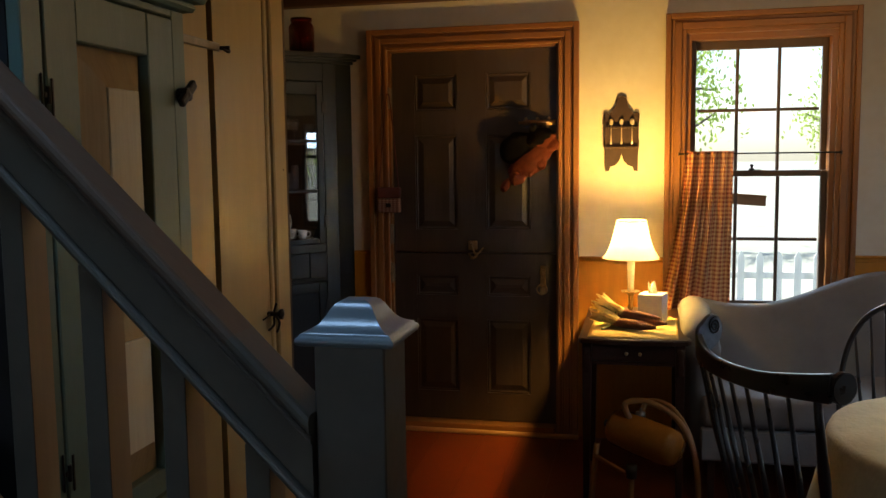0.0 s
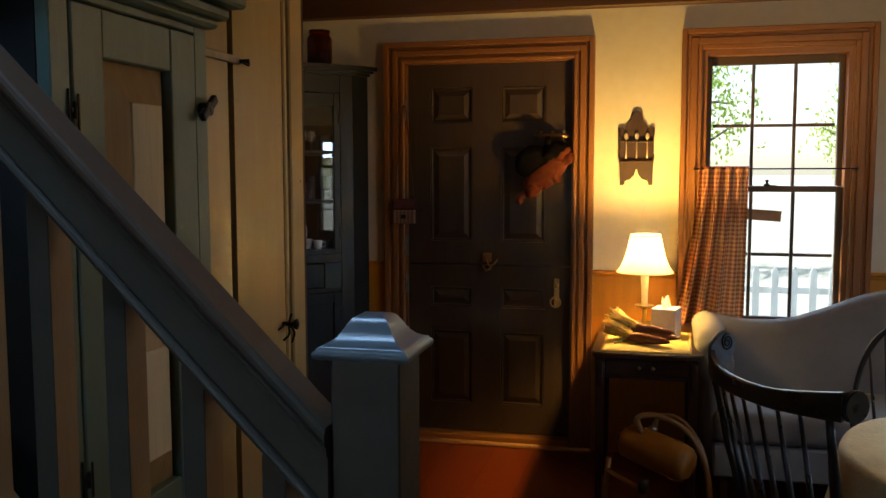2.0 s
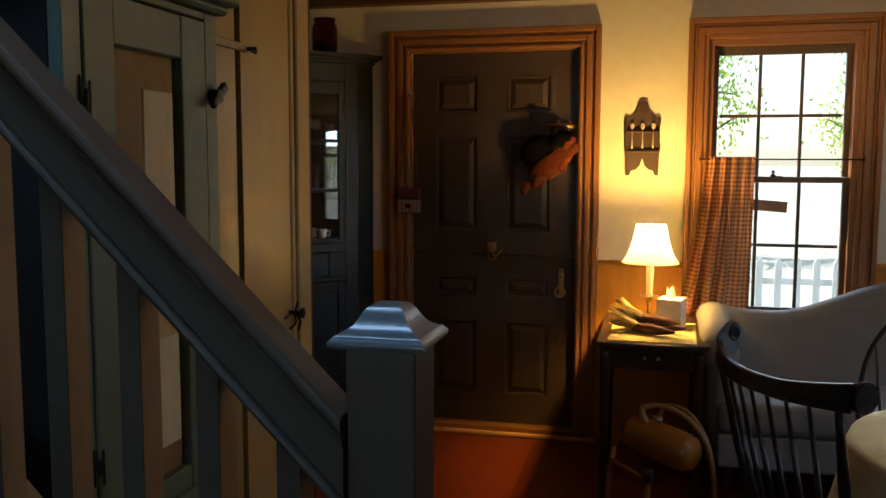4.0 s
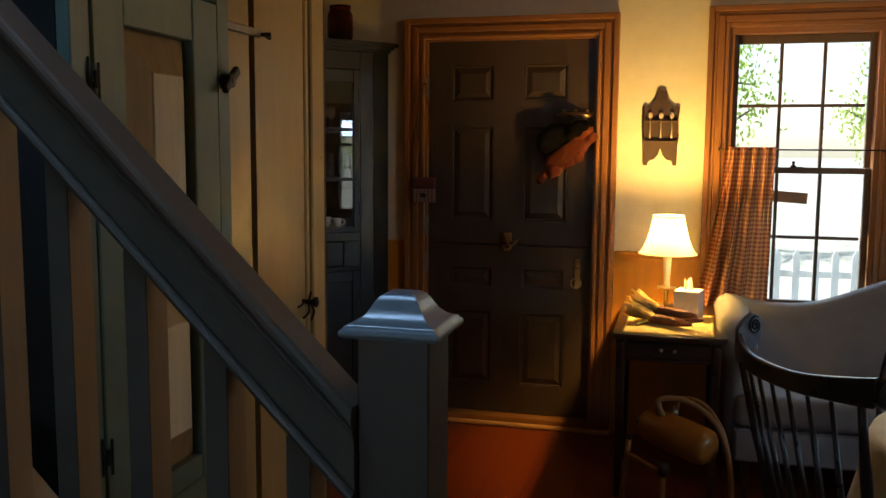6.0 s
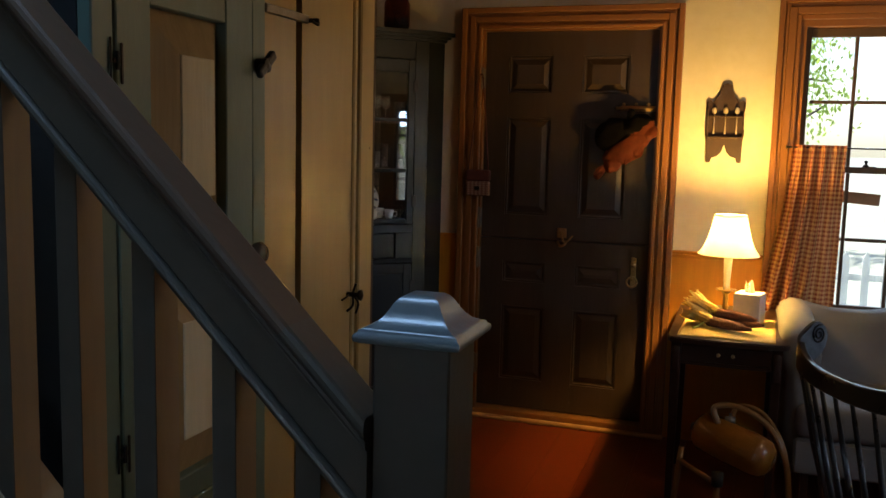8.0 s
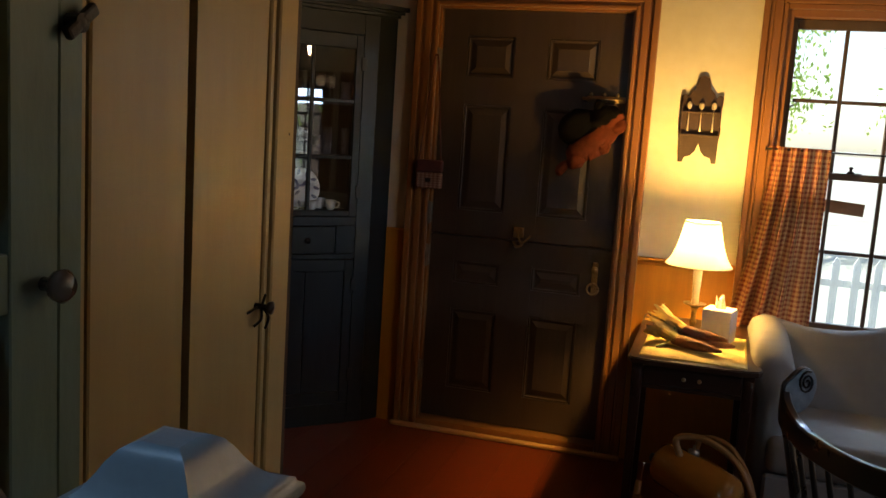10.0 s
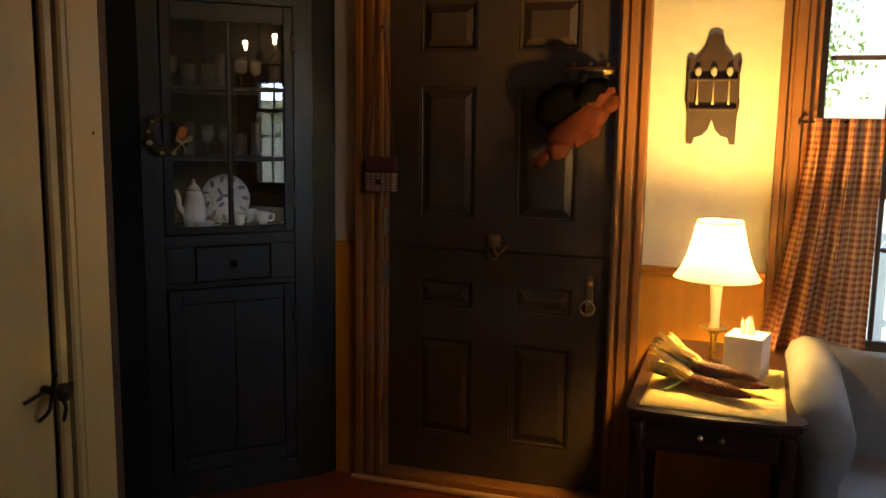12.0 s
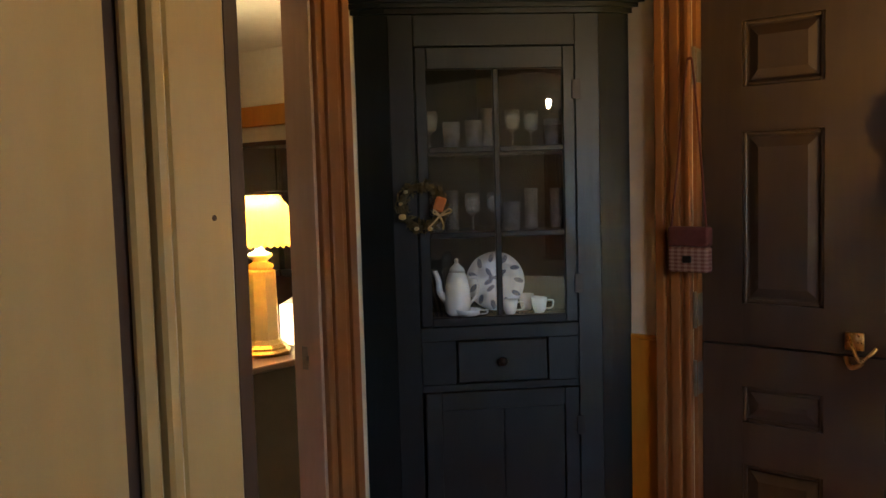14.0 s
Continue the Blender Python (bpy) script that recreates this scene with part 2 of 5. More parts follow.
def lathe(profile, seg=24, m=None, bm=None, sx=1.0, sy=1.0):
    bm = bm or bmesh.new()
    rings = []
    for r, z in profile:
        ring = []
        for k in range(seg):
            a = 2 * math.pi * k / seg
            p = Vector((r * math.cos(a) * sx, r * math.sin(a) * sy, z))
            ring.append(bm.verts.new(m @ p if m is not None else p))
        rings.append(ring)
    for a, b in zip(rings, rings[1:]):
        for k in range(seg):
            bm.faces.new((a[k], a[(k + 1) % seg], b[(k + 1) % seg], b[k]))
    if profile[0][0] > 1e-5:
        bm.faces.new(rings[0][::-1])
    if profile[-1][0] > 1e-5:
        bm.faces.new(rings[-1])
    return bm


def tube(bm, pts, r, seg=8, caps=True):
    """A round bar along points; r may be one radius or one for each point."""
    pts = [Vector(p) for p in pts]
    rs = r if isinstance(r, (list, tuple)) else [r] * len(pts)
    rings, side = [], None
    for i, p in enumerate(pts):
        d = (pts[min(i + 1, len(pts) - 1)] - pts[max(i - 1, 0)]).normalized()
        if side is None:
            side = d.orthogonal().normalized()
        side = (side - d * side.dot(d)).normalized()
        up = d.cross(side)
        rings.append([bm.verts.new(p + (side * math.cos(a) + up * math.sin(a)) * rs[i]) for a in [2 * math.pi * k / seg for k in range(seg)]])
    for a, b in zip(rings, rings[1:]):
        for k in range(seg):
            bm.faces.new((a[k], a[(k + 1) % seg], b[(k + 1) % seg], b[k]))
    if caps:
        bm.faces.new(rings[0][::-1])
        bm.faces.new(rings[-1])
    return bm


def smooth_path(pts, n=6):
    """Points of a curve through the given points."""
    pts = [Vector(p) for p in pts]
    out = []
    for i in range(len(pts) - 1):
        a, b, c, d = pts[max(i - 1, 0)], pts[i], pts[i + 1], pts[min(i + 2, len(pts) - 1)]
        for k in range(n):
            t = k / n
            out.append(0.5 * ((2 * b) + (c - a) * t + (2 * a - 5 * b + 4 * c - d) * t * t + (3 * b - a - 3 * c + d) * t ** 3))
    return out + [pts[-1]]


def prism(bm, poly, z0, z1, m=None):
    """A plan outline raised from z0 to z1."""
    lo = [bm.verts.new((x, y, z0)) for x, y in poly]
    hi = [bm.verts.new((x, y, z1)) for x, y in poly]
    bm.faces.new(lo[::-1])
    bm.faces.new(hi)
    for k in range(len(poly)):
        j = (k + 1) % len(poly)
        bm.faces.new((lo[k], lo[j], hi[j], hi[k]))
    bmesh.ops.recalc_face_normals(bm, faces=bm.faces)
    if m is not None:
        bmesh.ops.transform(bm, matrix=m, verts=lo + hi)
    return bm


def raised(bm, u0, u1, z0, z1, base, top, edge, m, dip=0.0):
    """A raised panel: outline at depth base, field at depth top; depth grows towards the viewer (-y)."""
    a = [(u0, -base, z0), (u1, -base, z0), (u1, -base, z1), (u0, -base, z1)]
    b = [(u0 + edge, -top, z0 + edge), (u1 - edge, -top, z0 + edge), (u1 - edge, -top, z1 - edge), (u0 + edge, -top, z1 - edge)]
    va = [bm.verts.new(m @ Vector(p)) for p in a]
    vb = [bm.verts.new(m @ Vector(p)) for p in b]
    bm.faces.new(vb)
    for k in range(4):
        bm.faces.new((va[k], va[(k + 1) % 4], vb[(k + 1) % 4], vb[k]))
    return bm


def molding(bm, u0, u1, z0, z1, w, d, m, bevel=0.003):
    """A picture-frame strip inside the rectangle, w wide and d proud."""
    for lo, hi in (((u0, -d, z0), (u0 + w, 0.0, z1)), ((u1 - w, -d, z0), (u1, 0.0, z1)),
                   ((u0 + w, -d, z0), (u1 - w, 0.0, z0 + w)), ((u0 + w, -d, z1 - w), (u1 - w, 0.0, z1))):
        box(bm, lo, hi, bevel, m)
    return bm


def casing(bm, u0, u1, z0, z1, m, layers, sill=False):
    """Nested strips round an opening, outermost first; layers: (width, depth)."""
    off = 0.0
    total = sum(w for w, d in layers)
    for w, d in layers:
        a0, a1, top = u0 - total + off, u1 + total - off, z1 + total - off
        low = z0 - (total - off if sill else 0)
        box(bm, (a0, -d, low), (a0 + w, 0, top), 0.004, m, 2)
        box(bm, (a1 - w, -d, low), (a1, 0, top), 0.004, m, 2)
        box(bm, (a0 + w, -d, top - w), (a1 - w, 0, top), 0.004, m, 2)
        if sill:
            box(bm, (a0 + w, -d, low), (a1 - w, 0, low + w), 0.004, m, 2)
        off += w
    return bm


def wall(name, u0, u1, z1, thick, openings, m, material=M_PLASTER):
    """A wall along u from z 0 to z1, thick behind (y 0 to thick), with openings (u0, u1, z0, z1)."""
    bm = bmesh.new()
    u = u0
    for a, b, lo, hi in sorted(openings):
        box(bm, (u, 0, 0), (a, thick, z1), 0, m)
        if lo > 0:
            box(bm, (a, 0, 0), (b, thick, lo), 0, m)
        box(bm, (a, 0, hi), (b, thick, z1), 0, m)
        u = b
    box(bm, (u, 0, 0), (u1, thick, z1), 0, m)
    return tagged(part(name, bm, material), "cream-white rough plaster wall of an old house", kind="structure")


NORTH = Matrix.Identity(4)
TOP = 2.42

# ---- the shell ----
wall("wall_north", -0.95, 4.2, TOP, 0.2, [(0.0, 0.91, 0.0, 2.05), (1.54, 2.24, 0.66, 2.08)], NORTH)
EAST = pose(4.0, 0, 0, 0, 0, -90)
wall("wall_east", -0.2, 6.5, TOP, 0.2, [(1.40, 2.02, 0.78, 1.84), (2.30, 2.92, 0.78, 1.84)], EAST)
SOUTH = pose(0, -6.3, 0, 0, 0, 180)
wall("wall_south", -4.2, 1.9, TOP, 0.2, [(-1.1, -0.4, 0.9, 2.1)], SOUTH)
WEST = pose(-0.81, 0, 0, 0, 0, 90)
wall("wall_west_passage", -3.1, 0.0, TOP, 0.105, [(-1.56, -0.775, 0, 2.03)], WEST)
tagged(part("wall_outer", boxes(((-4.8, -6.5, 0), (-4.6, 1.7, TOP)), ((-4.6, -6.5, 0), (-1.9, -6.3, TOP)), bevel=0), M_PLASTER), "cream plaster outer wall", kind="structure")
wall("wall_west_hall", -6.3, -4.5, TOP, 0.14, [], pose(0.16, 0, 0, 0, 0, 90))
# Hall walls hold their lack of light in a near-black colour.
tagged(part("wall_dark_hall", boxes(((-1.2, -4.6, 0), (-1.06, -3.0, TOP)), ((-1.06, -3.14, 0), (0.02, -3.0, TOP)), ((-1.06, -4.6, 0), (0.02, -4.46, TOP)), bevel=0), M_NEARBLACK),
       "wall of an unlit hall, its darkness put into the colour", kind="structure")
# Ceiling slabs round an added, unseen capped shaft that holds the gleam lamp.
H0, H1, H2, H3 = 0.22, 0.78, -4.30, -3.80
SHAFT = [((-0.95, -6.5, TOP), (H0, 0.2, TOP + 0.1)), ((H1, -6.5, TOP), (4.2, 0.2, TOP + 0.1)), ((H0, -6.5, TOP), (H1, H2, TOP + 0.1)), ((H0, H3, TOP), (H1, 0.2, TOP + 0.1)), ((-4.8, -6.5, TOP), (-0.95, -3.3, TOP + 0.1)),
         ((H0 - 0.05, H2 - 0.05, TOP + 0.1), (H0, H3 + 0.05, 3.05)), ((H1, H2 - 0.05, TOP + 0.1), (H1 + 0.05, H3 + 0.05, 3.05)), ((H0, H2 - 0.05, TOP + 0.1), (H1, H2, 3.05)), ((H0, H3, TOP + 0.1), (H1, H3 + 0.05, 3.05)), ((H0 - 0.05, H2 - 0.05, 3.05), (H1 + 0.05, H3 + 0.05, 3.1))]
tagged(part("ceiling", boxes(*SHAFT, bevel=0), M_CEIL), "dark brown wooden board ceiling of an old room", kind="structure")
tagged(part("ceiling_beam", boxes(((-0.81, -0.07, 2.29), (4.0, 0.0, TOP)), ((-0.81, -2.35, 2.26), (4.0, -2.12, TOP)), ((0.165, -4.75, 2.26), (4.0, -4.52, TOP)), bevel=0.006), M_BEAM),
       "dark brown hewn ceiling beams", kind="structure")

# door 1
door = tagged(new("door_1"), "closed dark brown two-part front door with eight raised panels", "door", kind="structure")
LAYERS = [(0.028, 0.042), (0.016, 0.026), (0.030, 0.032), (0.014, 0.020), (0.017, 0.026)]
bm = casing(bmesh.new(), 0.0, 0.91, 0.0, 2.05, NORTH, LAYERS)
box(bm, (-0.0, 0, 0.0), (0.012, 0.2, 2.05), 0)
box(bm, (0.898, 0, 0.0), (0.91, 0.2, 2.05), 0)
box(bm, (0.012, 0, 2.04), (0.898, 0.2, 2.05), 0)
# Unseen strips behind the leaves, added to stop daylight leaking through the gaps.
for lo, hi in (((0.012, 0.0725, 0.081), (0.03, 0.09, 2.04)), ((0.88, 0.0725, 0.081), (0.898, 0.09, 2.04)), ((0.03, 0.0725, 2.02), (0.88, 0.09, 2.04)), ((0.03, 0.0725, 0.94), (0.88, 0.085, 1.0)), ((0.0125, 0.0725, 0.0465), (0.8975, 0.09, 0.08))):
    box(bm, lo, hi, 0)
part("door_casing", bm, M_CASING, door, "ochre brown moulded wooden casing")
part("threshold", boxes(((-0.115, -0.072, 0.0), (1.02, -0.0455, 0.022)), bevel=0.006), M_THRESH, door, "worn pale wooden threshold strip")
part("door_sill", boxes(((0.0125, -0.045, 0.0), (0.8975, 0.2, 0.046)), bevel=0.004), M_CASING, door)


def door_leaf(name, z0, z1, panels):
    bm = bmesh.new()
    us = [(0.137, 0.368), (0.525, 0.760)]
    zs = sorted({z0, z1} | {z for p in panels for z in p})
    y0, y1 = 0.032, 0.072
    for a, b in ((0.014, 0.137), (0.368, 0.525), (0.760, 0.896)):
        box(bm, (a, y0, z0), (b, y1, z1), 0.0)
    rails = []
    z = z0
    for lo, hi in sorted(panels):
        rails.append((z, lo))
        z = hi
    rails.append((z, z1))
    for a, b in us:
        for lo, hi in rails:
            box(bm, (a, y0 + 0.0005, lo), (b, y1, hi), 0.0)
        for lo, hi in panels:
            box(bm, (a, y0 + 0.016, lo), (b, y1 - 0.004, hi), 0.0)
            molding(bm, a, b, lo, hi, 0.012, 0.008, pose(0, y0 + 0.012, 0), 0.003)
            raised(bm, a + 0.018, b - 0.018, lo + 0.018, hi - 0.018, 0, 0.012, 0.028, pose(0, y0 + 0.0158, 0))
    return part(name, bm, M_DOOR, door)


door_leaf("upper_leaf", 0.972, 2.038, [(1.095, 1.598), (1.728, 1.917)])
door_leaf("lower_leaf", 0.05, 0.966, [(0.205, 0.606), (0.737, 0.845)])
for z in (1.80, 1.07, 0.86, 0.28):
    bm = tube(bmesh.new(), [(0.006, -0.004, z - 0.055), (0.006, -0.004, z + 0.055)], 0.006)
    box(bm, (0.0125, -0.002, z - 0.05), (0.015, 0.031, z + 0.05), 0.0005)
    part("hinge", bm, M_STEEL, door, "worn steel butt hinge")
bm = boxes(((0.811, 0.024, 0.755), (0.839, 0.032, 0.905)), bevel=0.004)
part("lock_plate", bm, M_BRASS, door, "brass lock plate")
bm = tube(bmesh.new(), [(0.825, 0.03, 0.80), (0.825, -0.025, 0.80)], 0.009)
tube(bm, [(0.825 + 0.026 * math.cos(a), -0.022, 0.785 + 0.026 * math.sin(a)) for a in [i * math.pi / 8 for i in range(17)]], 0.005)
lathe([(0.0, 0), (0.016, 0.004), (0.016, 0.012), (0.0, 0.016)], 16, pose(0.825, 0.022, 0.87, 90), bm)
part("door_handle", bm, M_BRASS, door, "brass ring handle and keyhole knob", True)
bm = boxes(((0.425, 0.022, 0.985), (0.475, 0.032, 1.035)), bevel=0.003)
tube(bm, smooth_path([(0.435, 0.02, 1.03), (0.455, -0.01, 1.0), (0.475, -0.018, 0.965), (0.50, -0.012, 0.985), (0.512, 0.0, 1.0)]), 0.005)
tube(bm, smooth_path([(0.43, 0.02, 0.965), (0.45, -0.008, 0.945), (0.475, -0.01, 0.955), (0.47, 0.02, 0.965)]), 0.007)
part("leaf_latch", bm, M_BRASS, door, "brass hook latch that joins the two leaves", True)
bm = boxes(((0.72, 0.020, 1.640), (0.895, 0.032, 1.668)), bevel=0.004)
tube(bm, [(0.70, 0.012, 1.654), (0.895, 0.012, 1.654)], 0.008)
for x in (0.74, 0.80, 0.86):
    lathe([(0.0, -0.01), (0.011, 0), (0.0, 0.01)], 12, pose(x, 0.006, 1.675), bm)
part("slide_bolt", bm, M_BRASS, door, "tarnished brass slide bolt", True)

# window 1
win = tagged(new("window_1"), "old six over six sash window with ochre brown casing", "window", kind="structure")


def sash_window(win, x0, x1, z0, z1, m, cols=3, mid=None, rows=(2, 2)):
    """rows: panes high in the upper and in the lower sash; mid: height of the meeting rails."""
    part("window_casing", casing(bmesh.new(), x0, x1, z0, z1, m, [(0.026, 0.045), (0.018, 0.028), (0.034, 0.034), (0.022, 0.024)]), M_CASING, win, "ochre brown moulded casing")
    part("window_sill", boxes(((x0 - 0.12, -0.06, z0 - 0.03), (x1 + 0.12, 0.0, z0)), ((x0, 0.0, z0 - 0.03), (x1, 0.2, z0)), bevel=0.004, m=m), M_CASING, win)
    bm = boxes(((x0, 0, z0), (x0 + 0.025, 0.2, z1)), ((x1 - 0.025, 0, z0), (x1, 0.2, z1)), ((x0 + 0.025, 0, z1 - 0.03), (x1 - 0.025, 0.2, z1)), bevel=0, m=m)
    part("window_frame", bm, M_CASING, win)
    mid = mid or z0 + (z1 - z0) * 0.505
    for nm, lo, hi, y in (("upper_sash", mid - 0.015, z1 - 0.03, 0.075), ("lower_sash", z0, mid + 0.015, 0.04)):
        bm = bmesh.new()
        a, b = x0 + 0.025, x1 - 0.025
        top = 0.03 if nm == "lower_sash" else 0.042
        bot = 0.06 if nm == "lower_sash" else 0.03
        for lo_, hi_ in (((a, y, lo), (a + 0.028, y + 0.03, hi)), ((b - 0.028, y, lo), (b, y + 0.03, hi)),
                         ((a + 0.028, y, lo), (b - 0.028, y + 0.03, lo + bot)), ((a + 0.028, y, hi - top), (b - 0.028, y + 0.03, hi))):
            box(bm, lo_, hi_, 0.003, m)
        sash = part(nm, bm, M_SASH, win)
        ga, gb, gl, gh = a + 0.028, b - 0.028, lo + bot, hi - top
        us = [ga + (gb - ga) * i / cols for i in range(cols + 1)]
        n = rows[0] if nm == "upper_sash" else rows[1]
        zs = [gl + (gh - gl) * k / n for k in range(n + 1)]
        for u in us[1:-1]:
            part("muntin", box(bmesh.new(), (u - 0.008, y + 0.004, gl), (u + 0.008, y + 0.026, gh), 0.003, m), M_SASH, sash)
        for u, u2 in zip(us, us[1:]):
            for zc in zs[1:-1]:
                part("muntin", box(bmesh.new(), (u + 0.009, y + 0.004, zc - 0.008), (u2 - 0.009, y + 0.026, zc + 0.008), 0.003, m), M_SASH, sash)
            for q0, q1 in zip(zs, zs[1:]):
                p = part("pane", box(bmesh.new(), (u + 0.007, y + 0.014, q0 + 0.006), (u2 - 0.007, y + 0.016, q1 - 0.006), 0, m), M_GLASS, sash)
                p.visible_shadow = False


sash_window(win, 1.54, 2.24, 0.68, 2.07, NORTH)
bm = lathe([(0.0, 0), (0.014, 0.002), (0.014, 0.01), (0.006, 0.014), (0.006, 0.022), (0.011, 0.028), (0.0, 0.034)], 12, pose(1.865, 0.05, 1.395))
box(bm, (1.85, 0.045, 1.393), (1.91, 0.06, 1.401), 0.002)
part("sash_lock", bm, M_IRON, win, "", True)
for nm, u0 in (("window_2", 1.40), ("window_4", 2.30)):
    sash_window(tagged(new(nm), "old sash window in the side wall beside its twin", "window", kind="structure"), u0, u0 + 0.62, 0.78, 1.84, EAST, 3, 1.515, (1, 3))
win3 = tagged(new("window_3"), "old sash window in the rear wall", "window", kind="structure")
sash_window(win3, -1.1, -0.4, 0.9, 2.1, SOUTH)

# wainscot and chair rail
wains = tagged(new("wainscot"), "ochre brown painted wooden wainscot", kind="structure")
for lo, hi in (((1.015, -0.012, 0.0), (1.44, 0.0, 0.93)), ((-0.205, -0.012, 0.0), (-0.105, 0.0, 0.965)), ((2.34, -0.012, 0), (4.0, 0.0, 0.95)), ((1.44, -0.012, 0), (2.34, 0, 0.60))):
    part("panel", box(bmesh.new(), lo, hi, 0), M_WAINSCOT, wains)
for a, b in ((2.42, 3.1), (3.2, 3.9)):
    part("panel_moulding", molding(bmesh.new(), a, b, 0.16, 0.88, 0.014, 0.010, pose(0, -0.012, 0)), M_WAINSCOT, wains)
bm = bmesh.new()
for a, b, z in ((1.015, 1.44, 0.945), (2.34, 4.0, 0.965), (-0.205, -0.105, 0.98)):
    if z > 0.97:
        box(bm, (a, -0.016, z - 0.015), (b, 0, z), 0.003)
    else:
        box(bm, (a, -0.032, z), (b, 0, z + 0.016), 0.005, None, 2)
        box(bm, (a, -0.02, z - 0.018), (b, 0, z), 0.004)
tagged(part("chair_rail", bm, M_WAINSCOT), "ochre brown moulded chair rail", kind="structure")

# door opening in the west wall
gap = tagged(new("doorway_1"), "open doorway with ochre brown moulded casing and pale jamb", "doorway", kind="structure")
part("doorway_casing", casing(bmesh.new(), -1.56, -0.775, 0, 2.03, WEST, [(0.03, 0.04), (0.018, 0.028), (0.045, 0.034), (0.027, 0.022)]), M_CASING, gap)
M_JAMB = mat("pale_mauve_brown_paint", (0.42, 0.30, 0.22), 0.5, scale=V, dark=0.85)
part("jamb", boxes(((-0.787, -0.004, 0), (-0.775, 0.111, 2.03)), ((-1.56, -0.004, 0), (-1.548, 0.111, 2.03)), ((-1.548, -0.004, 2.018), (-0.787, 0.111, 2.03)), bevel=0.001, m=WEST), M_JAMB, gap, "pale brown painted jamb")
part("strike_plate", boxes(((-0.789, 0.05, 0.93), (-0.7865, 0.075, 1.0)), ((-0.796, 0.045, 0.95), (-0.789, 0.052, 0.975)), bevel=0.001, m=WEST), M_STEEL, gap, "small steel strike plate")

# board wall
BW = pose(0.165, 0, 0, 0, 0, 90)
bwall = tagged(new("wall_boards"), "cream painted vertical board wall", "wall", kind="structure")
part("backing", boxes(((-4.46, 0.022, 0), (-4.40, 0.05, TOP)), ((-3.60, 0.022, 0), (-1.815, 0.05, TOP)), ((-4.40, 0.022, 2.0), (-3.6, 0.05, TOP)), bevel=0, m=BW), M_GROOVE, bwall)
for a, b in ((-3.60, -3.31), (-3.30, -3.0), (-2.99, -2.68), (-2.67, -2.345), (-1.905, -1.815)):
    part("board", box(bmesh.new(), (a, 0, 0), (b, 0.0215, TOP), 0.004, BW), M_CREAM, bwall)
part("corner_moulding", boxes(((-1.958, 0.004, 0), (-1.932, 0.021, TOP)), ((-1.929, -0.006, 0), (-1.908, 0.021, TOP)), bevel=0.005, m=BW), M_CREAM, bwall)
part("board_end_post", boxes(((-1.86, 0.051, 0), (-1.752, 0.10, TOP)), bevel=0.01, m=BW), mat("rough_brown_post", (0.10, 0.055, 0.03), 0.8, scale=V, dark=0.45, bump=1.0, fine=25), bwall, "rough unpainted brown post")
bm = bmesh.new()
box(bm, (-1.8145, 0.004, 0.0), (-1.79, 0.05, TOP), 0.002, BW)
part("edge_board", bm, M_GROOVE, bwall)

part("nail_hole", lathe([(0, 0), (0.004, 0.0006), (0, 0.001)], 10, pose(0.165, -1.845, 1.442, 0, 90)), M_GROOVE, bwall, "dark nail hole")
closet = thing("closet_door", (0.165, -2.15, 0), "cream painted narrow plank closet door, shut, in the board wall", "door")
part("plank", boxes(((-0.30, -0.165, 0.02), (0.0, 0.166, 2.1)), bevel=0.004, m=Matrix.Diagonal((0.07, 1, 1, 1))), M_CREAM, closet)
part("header_board", boxes(((-0.021, -0.165, 2.104), (0.0, 0.166, TOP)), bevel=0.002), M_CREAM, closet)
bm = tube(bmesh.new(), [(0.0, 0.145, 0.985), (0.04, 0.145, 0.985)], 0.008)
lathe([(0, 0), (0.016, 0.004), (0.018, 0.014), (0, 0.02)], 14, pose(0.036, 0.145, 0.985, 0, 90), bm)
tube(bm, smooth_path([(0.03, 0.145, 1.02), (0.02, 0.145, 0.985), (0.028, 0.128, 0.955), (0.012, 0.118, 0.935)]), 0.004)
tube(bm, smooth_path([(0.034, 0.145, 0.985), (0.035, 0.175, 0.99), (0.02, 0.19, 0.985)]), 0.005)
tube(bm, smooth_path([(0.02, 0.145, 0.985), (0.03, 0.165, 0.955), (0.018, 0.172, 0.92)]), 0.004)
tube(bm, smooth_path([(0.008, 0.145, 0.985), (0.012, 0.11, 0.98), (0.008, 0.09, 0.975)]), 0.003)
part("thumb_latch", bm, M_IRON, closet, "wrought iron thumb latch", True)
hook = thing("iron_hook", (0.165, -2.36, 1.79), "pale wooden and iron hook bar on the cream boards", "hook")
part("bar", boxes(((0.001, -0.16, -0.012), (0.009, 0.07, 0.012)), bevel=0.003), M_STEEL, hook)
bm = tube(bmesh.new(), [(0, 0.085, 0), (0.03, 0.085, 0)], 0.006)
tube(bm, smooth_path([(0.02, 0.06, -0.004), (0.028, 0.085, -0.012), (0.02, 0.10, 0.004)]), 0.004)
part("eye", bm, M_IRON, hook, "", True)

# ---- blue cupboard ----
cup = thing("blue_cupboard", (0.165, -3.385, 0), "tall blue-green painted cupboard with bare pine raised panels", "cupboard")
F = pose(0.365, 0, 0, 0, 0, 90)
part("back_board", box(bmesh.new(), (0.003, -0.192, 0.0), (0.0195, 0.24, 1.735), 0), M_BLUE, cup)
# This side is near-black; its twin keeps the blue-green paint.
part("side_panel", box(bmesh.new(), (0.020, -0.192, 0.0), (0.3425, -0.172, 1.735), 0.001), M_NEARBLACK, cup, "side panel coloured near-black")
